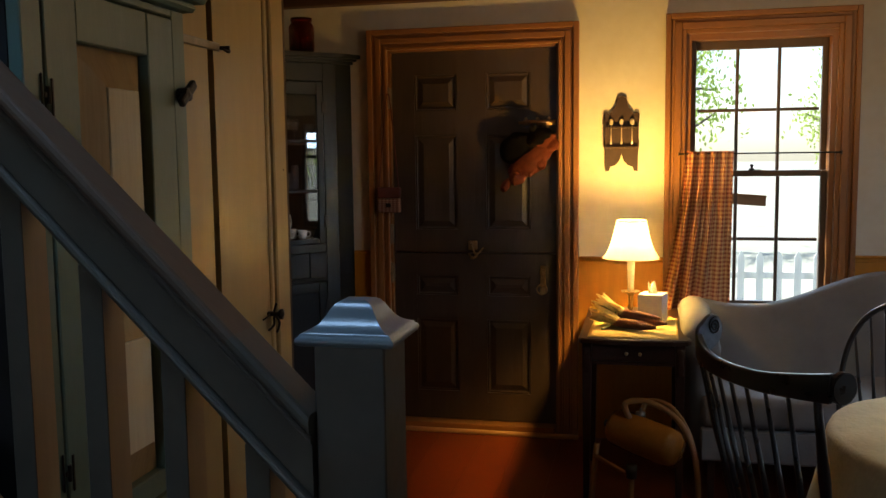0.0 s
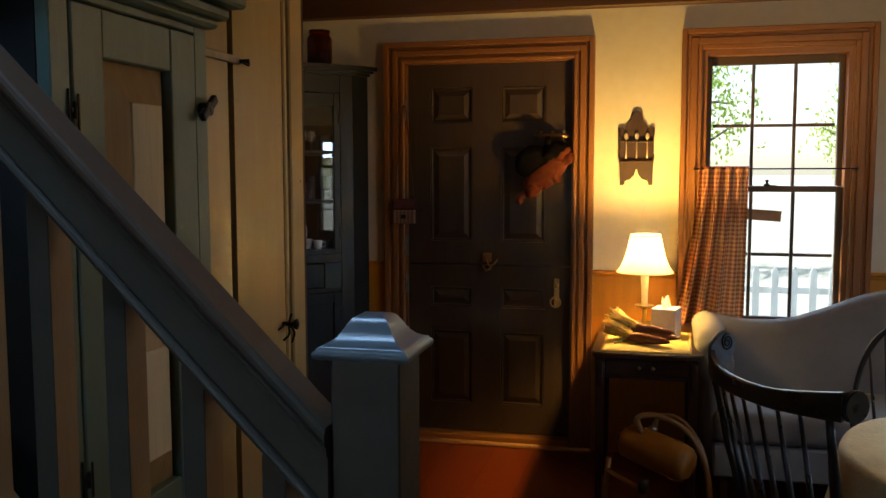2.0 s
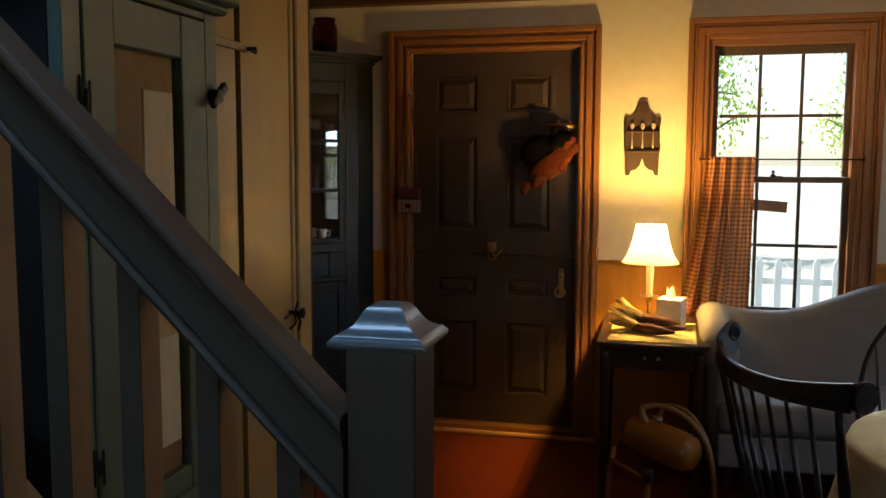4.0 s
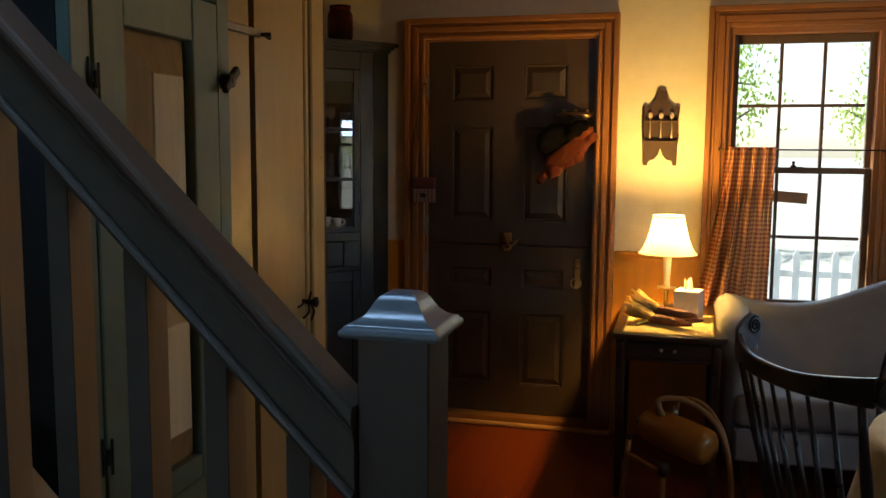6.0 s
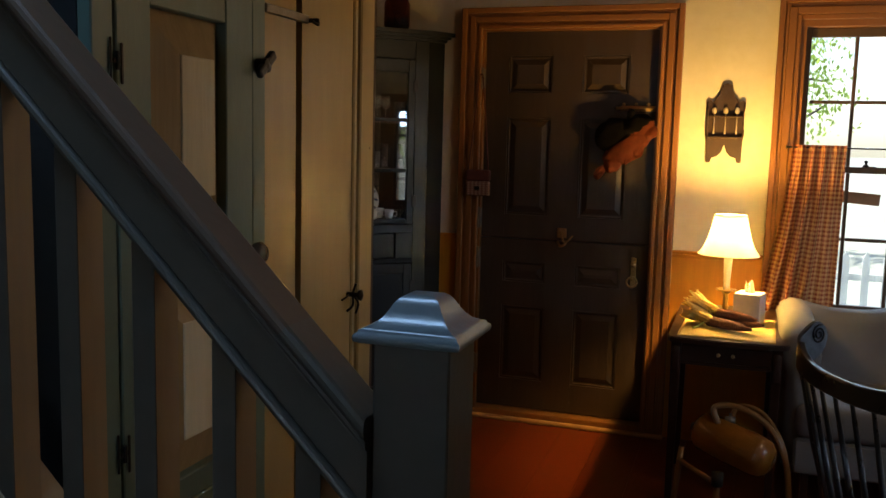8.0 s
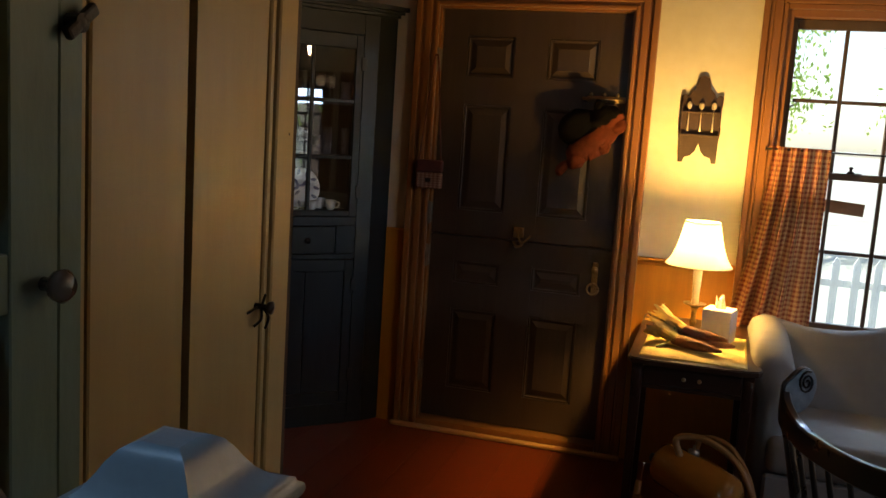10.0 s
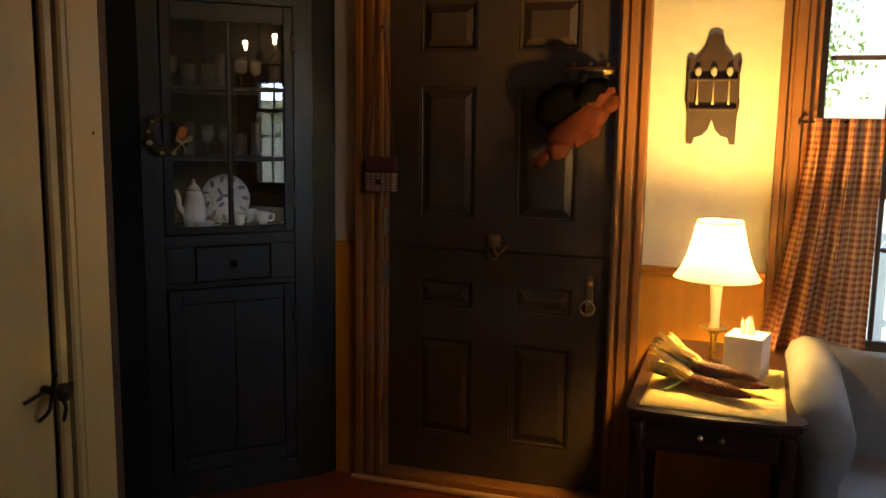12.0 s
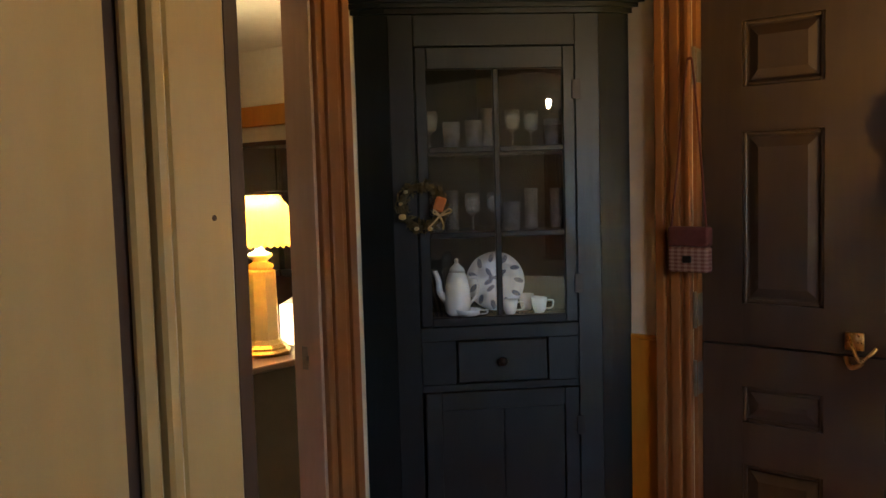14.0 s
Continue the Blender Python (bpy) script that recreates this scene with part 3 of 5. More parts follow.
part("side_panel", box(bmesh.new(), (0.020, 0.22, 0.0), (0.3425, 0.24, 1.735), 0.001), M_BLUE, cup, "blue-green painted side panel")
for a, b in ((0.0, 0.08), (0.86, 0.88), (1.715, 1.735)):
    part("shelf", box(bmesh.new(), (0.020, -0.1715, a), (0.3425, 0.2195, b), 0.001), M_BLUE, cup)
part("face_frame", boxes(((-0.192, 0, 0.0), (-0.150, 0.022, 1.735)), ((0.198, 0, 0.0), (0.24, 0.022, 1.735)), ((-0.150, 0, 1.722), (0.198, 0.022, 1.735)), ((-0.150, 0, 0.845), (0.198, 0.022, 0.90)), ((-0.150, 0, 0), (0.198, 0.022, 0.09)), bevel=0.002, m=F), M_BLUE, cup)
bm = boxes(((0.02, -0.207, 1.736), (0.385, 0.255, 1.752)), ((0.01, -0.219, 1.752), (0.40, 0.27, 1.775)), ((0.0, -0.237, 1.775), (0.425, 0.29, 1.80)), bevel=0.006)
part("cornice", bm, M_BLUE, cup)


def mark(y, z, w, h, m=M_GROOVE):
    return part("knot", lathe([(0, -0.0003), (w, 0.0002), (0, 0.0009)], 14, pose(0.367, y, z, 0, 90) @ Matrix.Diagonal((h / w, 1, 1, 1))), m, cup, "dark knot in the pine")


def cup_door(z0, z1, panels):
    d = part("door", box(bmesh.new(), (-0.145, 0.0195, z0 + 0.002), (0.193, 0.0215, z1 - 0.002), 0, F), M_BLUE, cup)
    for a, b in ((-0.147, -0.0745), (0.1155, 0.195)):
        part("stile", box(bmesh.new(), (a, -0.002, z0), (b, 0.019, z1), 0.002, F), M_BLUE, d)
    for a, b in zip([z0] + [p[1] for p in panels], [p[0] for p in panels] + [z1]):
        part("rail", box(bmesh.new(), (-0.074, -0.001, a), (0.115, 0.019, b), 0.002, F), M_BLUE, d)
    for lo, hi in panels:
        bm = bmesh.new()
        box(bm, (-0.074, 0.0175, lo), (0.115, 0.019, hi), 0, F)
        slope = [[bm.verts.new(F @ Vector(p)) for p in q] for q in (
            ((-0.072, 0.0172, lo + 0.002), (0.113, 0.0172, lo + 0.002), (0.113, 0.0172, hi - 0.002), (-0.072, 0.0172, hi - 0.002)),
            ((-0.008, -0.002, lo + 0.058), (0.079, -0.002, lo + 0.058), (0.079, -0.002, hi - 0.060), (-0.008, -0.002, hi - 0.060)))]
        for k in range(4):
            bm.faces.new((slope[0][k], slope[0][(k + 1) % 4], slope[1][(k + 1) % 4], slope[1][k]))
        part("raised_panel", bm, M_PINE, d, "bare pine raised panel with bevelled edges")
        # Field is paler than the bevels round it.
        part("panel_field", boxes(((-0.0075, -0.0045, lo + 0.0585), (0.0785, 0.004, hi - 0.0605)), bevel=0.0015, m=F), M_PALE, d, "paler field of the panel")


cup_door(0.905, 1.718, [(0.945, 1.247), (1.318, 1.647)])
cup_door(0.095, 0.84, [(0.16, 0.78)])
mark(0.036, 1.425, 0.005, 0.032)
mark(0.02, 1.09, 0.006, 0.008)
bm = lathe([(0.0, 0), (0.009, 0.0), (0.008, 0.014), (0.019, 0.02), (0.021, 0.03), (0.014, 0.038), (0, 0.04)], 18, pose(0.367, 0.169, 1.275, 0, 90))
part("knob", bm, mat("dark_wood_knob", (0.10, 0.08, 0.06), 0.25, coat=0.5), cup, "dark turned wooden knob", True)
bm = lathe([(0, 0), (0.012, 0), (0.012, 0.02), (0, 0.022)], 12, pose(0.365, 0.215, 1.59, 0, 90))
box(bm, (0.374, 0.186, 1.582), (0.386, 0.250, 1.599), 0.004, pose(0, 0.0, 0) @ Matrix.Translation((0.38, 0.215, 1.59)) @ pose(0, 0, 0, 38) @ Matrix.Translation((-0.38, -0.215, -1.59)), 2)
part("turn_button", bm, M_IRON, cup, "black turned wooden button latch")
for z in (1.565, 1.03):
    bm = boxes(((-0.161, -0.004, z - 0.026), (-0.157, -0.0005, z + 0.030)), ((-0.141, -0.005, z - 0.030), (-0.136, -0.0025, z + 0.024)), ((-0.157, -0.005, z - 0.004), (-0.141, -0.0025, z + 0.004)), bevel=0.002, m=F)
    tube(bm, [F @ Vector((-0.1485, -0.005, z - 0.012)), F @ Vector((-0.1485, -0.005, z + 0.012))], 0.003)
    part("hinge", bm, M_IRON, cup, "black iron H hinge")

# ---- stair rail ----
NX, NY = 1.023, -3.684
newel = thing("newel_post", (NX, NY, 0), "grey painted square newel post with a domed cap", "newel post")
part("post", boxes(((-0.039, -0.040, 0), (0.041, 0.044, 1.272)), bevel=0.002), M_RAIL, newel)
bm = bmesh.new()
prof = [(0.045, 1.2722), (0.052, 1.2724), (0.0565, 1.2745), (0.0575, 1.278), (0.0565, 1.2815), (0.053, 1.2835), (0.0528, 1.2855), (0.046, 1.2875), (0.040, 1.2905), (0.034, 1.296), (0.029, 1.303), (0.0255, 1.309), (0.021, 1.3145), (0.0165, 1.3172), (0.012, 1.318)]
rings = [[bm.verts.new((cx * q, cy * q, z)) for cx, cy in ((-1, -1), (1, -1), (1, 1), (-1, 1))] for q, z in [(q * 0.965, z) for q, z in prof]]
for a, b in zip(rings, rings[1:]):
    for i in range(4):
        bm.faces.new((a[i], a[(i + 1) % 4], b[(i + 1) % 4], b[i]))
bm.faces.new(rings[-1])
bm.faces.new(rings[0][::-1])
# Cap is lighter and bluer than the post: blue daylight put into its colour.
part("cap", bm, mat("daylit_grey_cap_paint", (0.15, 0.18, 0.19), 0.30, scale=(8, 8, 8), dark=0.75, bump=0.15, coat=0.25), newel, "glossy domed square cap, blue daylight in its grey", True)
me = bpy.data.objects["cap"].data
for e in me.edges:
    p, q = (me.vertices[k].co for k in e.vertices)
    e.use_edge_sharp = abs(p.z - q.z) > 1e-5 or (max(p.z, q.z) > 1.3175 and abs(p.z - q.z) < 1e-5) or p.z < 1.2725

rail = thing("stair_handrail", (0.989, -3.72, 1.194), "grey painted moulded handrail with a worn brown top", "handrail")
A45 = radians(45)


def sloped(y0, y1, h0, h1, length, bevel, s0=0.0):
    """A bar that climbs at 45 degrees to the left; h: height across it, below the top line."""
    bm = bmesh.new()
    box(bm, (s0, y0, h0), (length, y1, h1), bevel, None, 2)
    m = Matrix.Rotation(-math.pi, 4, "Z") @ Matrix.Rotation(-A45, 4, "Y")
    m = Matrix(((-0.7071, 0, -0.7071, 0), (0, 1, 0, 0), (0.7071, 0, -0.7071, 0), (0, 0, 0, 1)))
    bmesh.ops.transform(bm, matrix=m, verts=bm.verts)
    cut = bmesh.ops.bisect_plane(bm, geom=bm.verts[:] + bm.edges[:] + bm.faces[:], plane_co=(-0.0049, 0, 0), plane_no=(1, 0, 0), clear_outer=True)
    bmesh.ops.holes_fill(bm, edges=[e for e in cut["geom_cut"] if isinstance(e, bmesh.types.BMEdge)])
    bmesh.ops.recalc_face_normals(bm, faces=bm.faces)
    return bm


top_bm = sloped(-0.026, 0.034, 0.0, 0.0165, 1.15, 0.006, -0.055)
bmesh.ops.bisect_plane(top_bm, geom=top_bm.verts[:] + top_bm.edges[:] + top_bm.faces[:], plane_co=(-0.090, 0, 0.090), plane_no=(-0.7071, 0, 0.7071))
top_part = part("rail_top", top_bm, M_RAILTOP, rail, "worn brown rounded top with a grey painted lower end")
top_part.data.materials.append(M_RAIL)
for p in top_part.data.polygons:
    if p.center.z - p.center.x < 0.18:
        p.material_index = 1
part("rail_moulding", sloped(-0.021, 0.028, 0.017, 0.024, 1.15, 0.003, -0.062), M_RAIL, rail)
part("rail_board", sloped(-0.016, 0.022, 0.0245, 0.067, 1.15, 0.002, -0.085), M_RAIL, rail)
part("rail_bead", sloped(-0.025, 0.028, 0.0675, 0.078, 1.15, 0.005, -0.09), M_RAIL, rail)
base = thing("baluster", (0.918, -3.72, 0), "grey square stair baluster, warm light coloured onto one side", "baluster", "stair balusters")
shaft = part("shaft", boxes(((-0.0145, -0.0135, 0.632), (0.0145, 0.0285, 1.160)), bevel=0.001), M_RAIL, base, "square shaft, grey, its east face coloured as warmly lit")
# East faces get the lit tan: warm side light put into colour.
shaft.data.materials.append(M_LIT_TAN)
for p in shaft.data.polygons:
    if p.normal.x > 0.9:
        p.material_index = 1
for i in range(1, 8):
    dx = -0.0985 * i
    o = copy_thing(base, pose(0.918 + dx, -3.72, -dx))
string = thing("stair_string", (0.98, -3.70, 0), "closed sloping stair string with a tan cap under grey balusters", "stair string")
UP = Matrix.Rotation(radians(90), 4, "X")
# Cap board takes the same warm-lit tan.
part("cap_board", prism(bmesh.new(), [(0.0, 0.560), (0.0, 0.587), (-0.81, 1.397), (-0.81, 1.370)], -0.042, 0.038, UP), M_LIT_TAN, string, "tan sloping cap board")
part("side_board", prism(bmesh.new(), [(0.0, 0.0), (0.0, 0.5595), (-0.81, 1.3695), (-0.81, 0.0)], -0.022, -0.002, UP), M_RAIL, string, "grey painted string board")
stairs = tagged(new("staircase"), "dark grey painted steep wooden stair", "staircase", kind="structure")
for i in range(8):
    x = 0.95 - 0.19 * i
    part("tread", box(bmesh.new(), (x - 0.20, -4.42, 0.19 * (i + 1) - 0.025), (x + 0.02, -3.70, 0.19 * (i + 1)), 0.006), M_RAIL, stairs)
    part("riser", box(bmesh.new(), (x - 0.015, -4.42, 0.19 * i), (x, -3.70, 0.19 * (i + 1) - 0.026), 0.0), M_RAIL, stairs)

# ---- corner cabinet ----
cab = thing("corner_cabinet", (-0.491, -0.32, 0), "tall black-green corner cabinet with a six pane glass door", "cabinet")
C = pose(0, 0, 0, 0, 0, 45)
inv = C.inverted()


def cl(x, y):
    p = inv @ Vector((x + 0.491, y + 0.32, 0))
    return (p.x, p.y)


FW = 0.324
A, B, B2, E2, E3 = cl(-0.806, -0.004), cl(-0.207, -0.004), (FW, 0.0), (-FW, 0.0), cl(-0.806, -0.603)
bm = bmesh.new()
prism(bm, [B, A, (A[0], A[1] - 0.03), (B[0] - 0.045, B[1])], 0, 1.98, C)
prism(bm, [E3, (E3[0] + 0.045, E3[1]), (A[0], A[1] - 0.03), A], 0, 1.98, C)
prism(bm, [B, (B[0] - 0.03, B[1]), (FW - 0.03, 0.022), (FW, 0.022), (FW, 0.0)], 0, 1.98, C)
prism(bm, [E3, (-FW, 0.0), (-FW, 0.022), (-FW + 0.03, 0.022), (E3[0] + 0.03, E3[1])], 0, 1.98, C)
part("case", bm, M_CAB, cab)
bm = boxes(((-FW, 0, 0), (-0.248, 0.022, 1.98)), ((0.248, 0, 0), (FW, 0.022, 1.98)), ((-0.248, 0, 1.885), (0.248, 0.022, 1.98)), ((-0.248, 0, 0), (0.248, 0.022, 0.10)),
           ((-0.248, 0, 0.985), (0.248, 0.022, 1.028)), ((-0.248, 0, 0.825), (0.248, 0.022, 0.848)), ((-0.248, 0, 0.848), (-0.14, 0.022, 0.985)), ((0.15, 0, 0.848), (0.248, 0.022, 0.985)), bevel=0.002, m=C)
part("face_frame", bm, M_CAB, cab)


for g, z0, z1 in ((0.012, 1.9805, 1.9955), (0.03, 1.996, 2.0085), (0.048, 2.009, 2.03)):
    bm = prism(bmesh.new(), [(FW + g * 0.6, -g), cl(-0.207 + g * 1.2, -0.005), A, cl(-0.805, -0.603 - g * 1.2), (-FW - g * 0.6, -g)], z0, z1, C)
    part("cornice_step", bm, M_CAB, cab)
for nm, z in (("bottom_shelf", 1.045), ("shelf", 1.309), ("shelf", 1.565), ("top_board", 1.90), ("base_board", 0.10)):
    bm = bmesh.new()
    prism(bm, [(FW - 0.035, 0.03), (A[0], A[1] - 0.05), (-FW + 0.035, 0.03)], z - 0.009, z + 0.009, C)
    part(nm, bm, M_CABIN, cab)
cdoor = part("glass_door", boxes(((-0.245, -0.004, 1.031), (-0.21, 0.018, 1.882)), ((0.208, -0.004, 1.031), (0.245, 0.018, 1.882)), ((-0.21, -0.004, 1.031), (0.208, 0.018, 1.058)), ((-0.21, -0.004, 1.815), (0.208, 0.018, 1.882)), bevel=0.003, m=C), M_CAB, cab)
part("muntin", box(bmesh.new(), (-0.009, -0.003, 1.0585), (0.009, 0.016, 1.8145), 0.003, C), M_CAB, cdoor)
for z in (1.312, 1.573):
    for a, b in ((-0.2095, -0.0095), (0.0095, 0.2075)):
        part("muntin", box(bmesh.new(), (a, -0.003, z - 0.009), (b, 0.016, z + 0.009), 0.003, C), M_CAB, cdoor)
for lo, hi in ((1.056, 1.305), (1.319, 1.566), (1.580, 1.817)):
    for a, b in ((-0.212, -0.007), (0.007, 0.210)):
        p = part("pane", box(bmesh.new(), (a, 0.005, lo), (b, 0.007, hi), 0, C), M_CABGLASS, cdoor)
        p.visible_shadow = False
dr = part("drawer", boxes(((-0.136, -0.002, 0.852), (0.146, 0.018, 0.981)), bevel=0.003, m=C), M_CAB, cab)
part("drawer_knob", lathe([(0, 0), (0.008, 0), (0.008, 0.01), (0.015, 0.016), (0.013, 0.024), (0, 0.027)], 16, C @ pose(0.002, -0.002, 0.916, 90)), M_IRON, dr, "dark round knob", True)
ld = part("lower_door", box(bmesh.new(), (-0.190, 0.012, 0.165), (0.200, 0.016, 0.765), 0.001, C), M_CAB, cab)
for a, b in ((-0.1895, 0.0035), (0.0065, 0.1995)):
    part("plank", box(bmesh.new(), (a, 0.007, 0.166), (b, 0.0115, 0.764), 0.0015, C), M_CAB, ld)
for a, b in ((-0.240, -0.1905), (0.2005, 0.245)):
    part("stile", box(bmesh.new(), (a, -0.002, 0.104), (b, 0.018, 0.822), 0.002, C), M_CAB, ld)
for a, b in ((0.104, 0.165), (0.766, 0.822)):
    part("rail", box(bmesh.new(), (-0.1898, -0.002, a), (0.1998, 0.018, b), 0.002, C), M_CAB, ld)
for z in (1.15, 1.75, 0.25, 0.7):
    part("hinge", box(bmesh.new(), (0.235, -0.009, z - 0.03), (0.262, -0.005, z + 0.03), 0.001, C), M_IRON, cab, "small iron butt hinge")


def on_shelf(s, d, z):
    p = C @ Vector((s, d, 0))
    return (p.x - 0.491, p.y - 0.32, z)


pot = thing("coffee_pot", on_shelf(-0.125, 0.07, 1.055), "white china coffee pot with a domed lid and spout", "coffee pot", rz=45)
part("body", lathe([(0, 0), (0.030, 0), (0.040, 0.012), (0.043, 0.04), (0.040, 0.085), (0.032, 0.12), (0.026, 0.135), (0.0, 0.136)], 28), M_WHITE, pot, "", True)
part("lid", lathe([(0.027, 0.1365), (0.022, 0.150), (0.008, 0.162), (0.005, 0.168), (0.009, 0.174), (0, 0.182)], 24), M_WHITE, pot, "", True)
part("spout", tube(bmesh.new(), smooth_path([(-0.036, 0, 0.05), (-0.055, 0, 0.075), (-0.058, 0, 0.11), (-0.070, 0, 0.142)]), [0.013 - 0.0003 * i for i in range(19)], 10), M_WHITE, pot, "", True)
part("handle", tube(bmesh.new(), smooth_path([(0.034, 0, 0.115), (0.065, 0, 0.115), (0.068, 0, 0.07), (0.040, 0, 0.035)]), 0.005), M_WHITE, pot, "", True)
plate = thing("plate", on_shelf(0.005, 0.13, 1.055), "blue and white transfer printed china plate stood on edge", "plate", rz=45)
pm = pose(0, 0.0, 0.096, 80, 0, 0)
part("dish", lathe([(0, 0), (0.055, 0.0), (0.062, 0.006), (0.093, 0.014), (0.095, 0.017), (0.06, 0.011), (0.052, 0.005), (0.0, 0.005)], 36, pm), M_WHITE, plate, "", True)
rnd = random.Random(4)
for k in range(11):
    a, r = k * 2 * math.pi / 11, 0.076
    mm = pm @ pose(r * math.cos(a), r * math.sin(a), 0.0165, 0, 0, math.degrees(a) + rnd.uniform(-40, 40))
    part("leaf_print", lathe([(0, 0.0005), (0.016, 0.0), (0.0, 0.001)], 10, mm, None, 1.0, 0.5), M_BLUEPRINT, plate, "dark blue leaf print")
for k in range(7):
    mm = pm @ pose(rnd.uniform(-0.035, 0.035), rnd.uniform(-0.035, 0.035), 0.0062, 0, 0, rnd.uniform(0, 360))
    part("leaf_print", lathe([(0, 0.0005), (0.016, 0.0), (0.0, 0.001)], 8, mm, None, 1.0, 0.45), M_BLUEPRINT, plate, "dark blue leaf print")


def cup_thing(s, d, h, r, label, z=1.055, rz=45):
    c = thing("teacup", on_shelf(s, d, z), label, "cup", "china cups in the cabinet", rz)
    part("bowl", lathe([(0, 0.002), (r * 0.6, 0), (r * 0.8, h * 0.3), (r, h), (r * 0.93, h), (r * 0.72, h * 0.35), (0, h * 0.15)], 22), M_WHITE, c, "", True)
    part("handle", tube(bmesh.new(), smooth_path([(r * 0.9, 0, h * 0.8), (r + 0.018, 0, h * 0.75), (r + 0.014, 0, h * 0.3), (r * 0.75, 0, h * 0.25)], 4), 0.003, 6), M_WHITE, c, "", True)
    return c


cup_thing(-0.095, 0.035, 0.022, 0.042, "low white china cup with a handle in front of the pot")
cup_thing(0.04, 0.05, 0.045, 0.026, "small white china cup beside the plate")
cup_thing(0.135, 0.055, 0.048, 0.026, "white china mug near the cabinet door")
cup_thing(0.105, 0.12, 0.052, 0.026, "white china mug behind the others")
rnd = random.Random(9)
goblet = [(0.022, 0), (0.021, 0.002), (0.003, 0.006), (0.003, 0.05), (0.02, 0.062), (0.025, 0.09), (0.023, 0.12), (0.0215, 0.12), (0.0235, 0.09), (0.018, 0.065), (0, 0.058)]
tumbler = [(0.0, 0.0), (0.024, 0), (0.029, 0.09), (0.027, 0.09), (0.022, 0.006), (0, 0.006)]
tall = [(0.0, 0.0), (0.020, 0), (0.022, 0.13), (0.0205, 0.13), (0.0185, 0.008), (0, 0.008)]
base_g = {}
for nm, prof_, lab in (("goblet", goblet, "clear stemmed glass goblet on a cabinet shelf"), ("tumbler", tumbler, "clear glass tumbler on a cabinet shelf"), ("tall_glass", tall, "tall narrow clear drinking glass on a cabinet shelf")):
    g = part(nm, lathe(prof_, 18), M_GLASSWARE, None, lab, True)
    tagged(g, lab, "drinking glass", "glassware in the corner cabinet")
    g.visible_shadow = False
    base_g[nm] = g
spots = []
for z, n in ((1.3185, 7), (1.5745, 7)):
    for i in range(n):
        spots.append((-0.19 + 0.38 * i / (n - 1) + rnd.uniform(-0.01, 0.01), 0.06 + (i % 2) * 0.055, z))
for i, (s, d, z) in enumerate(spots):
    nm = ("tumbler", "goblet", "tall_glass")[(i * 5 + i // 3) % 3]
    if nm in base_g and "used" not in base_g[nm]:
        base_g[nm].matrix_world = pose(*on_shelf(s, d, z))
        base_g[nm]["used"] = 1
    else:
        copy_thing(base_g[nm], pose(*on_shelf(s, d, z)))

wreath = thing("wreath", on_shelf(-0.235, -0.02, 1.405), "dried leaf wreath with an orange patch and a straw bow", "wreath", rz=45)
bm = bmesh.new()
rnd = random.Random(2)
tube(bm, [(0.062 * math.cos(a), 0, 0.062 * math.sin(a)) for a in [i * math.pi / 12 for i in range(25)]], 0.010, 6)
part("ring", bm, M_LEAF, wreath)
bm = bmesh.new()
for k in range(260):
    a, b = rnd.uniform(0, 2 * math.pi), rnd.uniform(0, 2 * math.pi)
    r = 0.062 + 0.018 * math.cos(b)
    mm = pose(r * math.cos(a), -abs(0.016 * math.sin(b)) - 0.002, r * math.sin(a), rnd.uniform(0, 360), rnd.uniform(0, 360), rnd.uniform(0, 360))
    s = rnd.uniform(0.008, 0.014)
    q = [mm @ Vector(p) for p in ((-s, 0, 0), (0, -s * 0.4, 0.001), (s, 0, 0), (0, s * 0.4, 0.001))]
    bm.faces.new([bm.verts.new(p) for p in q])
tagged(part("leaves", bm, M_LEAF, wreath), kind="stuff")
part("patch", boxes(((0.03, -0.035, 0.0), (0.062, -0.022, 0.045)), bevel=0.005, m=pose(0, 0, 0, 0, 20, 0)), M_ORANGE, wreath, "orange fabric patch")
bm = bmesh.new()
for q in ([(0.05, -0.03, -0.03), (0.075, -0.034, -0.01), (0.085, -0.03, -0.018), (0.05, -0.03, -0.03)], [(0.05, -0.03, -0.03), (0.03, -0.034, -0.05), (0.018, -0.03, -0.062)], [(0.05, -0.03, -0.03), (0.06, -0.034, -0.055), (0.058, -0.03, -0.07)], [(0.05, -0.03, -0.03), (0.03, -0.036, -0.02), (0.035, -0.03, -0.012), (0.05, -0.03, -0.03)]):
    tube(bm, smooth_path(q, 4), 0.003, 6)
part("bow", bm, M_STRAW, wreath, "straw coloured bow")
for x, z, r in ((-0.062, -0.03, 0.012), (-0.02, -0.066, 0.008), (0.02, -0.068, 0.008), (-0.05, 0.045, 0.007), (-0.066, 0.01, 0.007)):
    bm = bmesh.new()
    bmesh.ops.create_icosphere(bm, subdivisions=2, radius=r, matrix=pose(x, -0.026, z) @ Matrix.Diagonal((1, 0.6, 0.8, 1)))
    part("pod", bm, M_STRAW, wreath, "pale dried pod", True)

jar = thing("glass_jar", (-0.395, -0.22, 2.031), "dark red glass jar with a wide lip on the cabinet", "jar")
part("body", lathe([(0, 0), (0.058, 0.0), (0.066, 0.015), (0.066, 0.125), (0.058, 0.142), (0.050, 0.150), (0.056, 0.156), (0.056, 0.172), (0.048, 0.172), (0.045, 0.15), (0.058, 0.12), (0.058, 0.02), (0, 0.01)], 28), M_REDGLASS, jar, "", True)
crock = thing("white_crock", (-0.57, -0.42, 2.031), "white glazed low round dish on the cabinet", "dish")
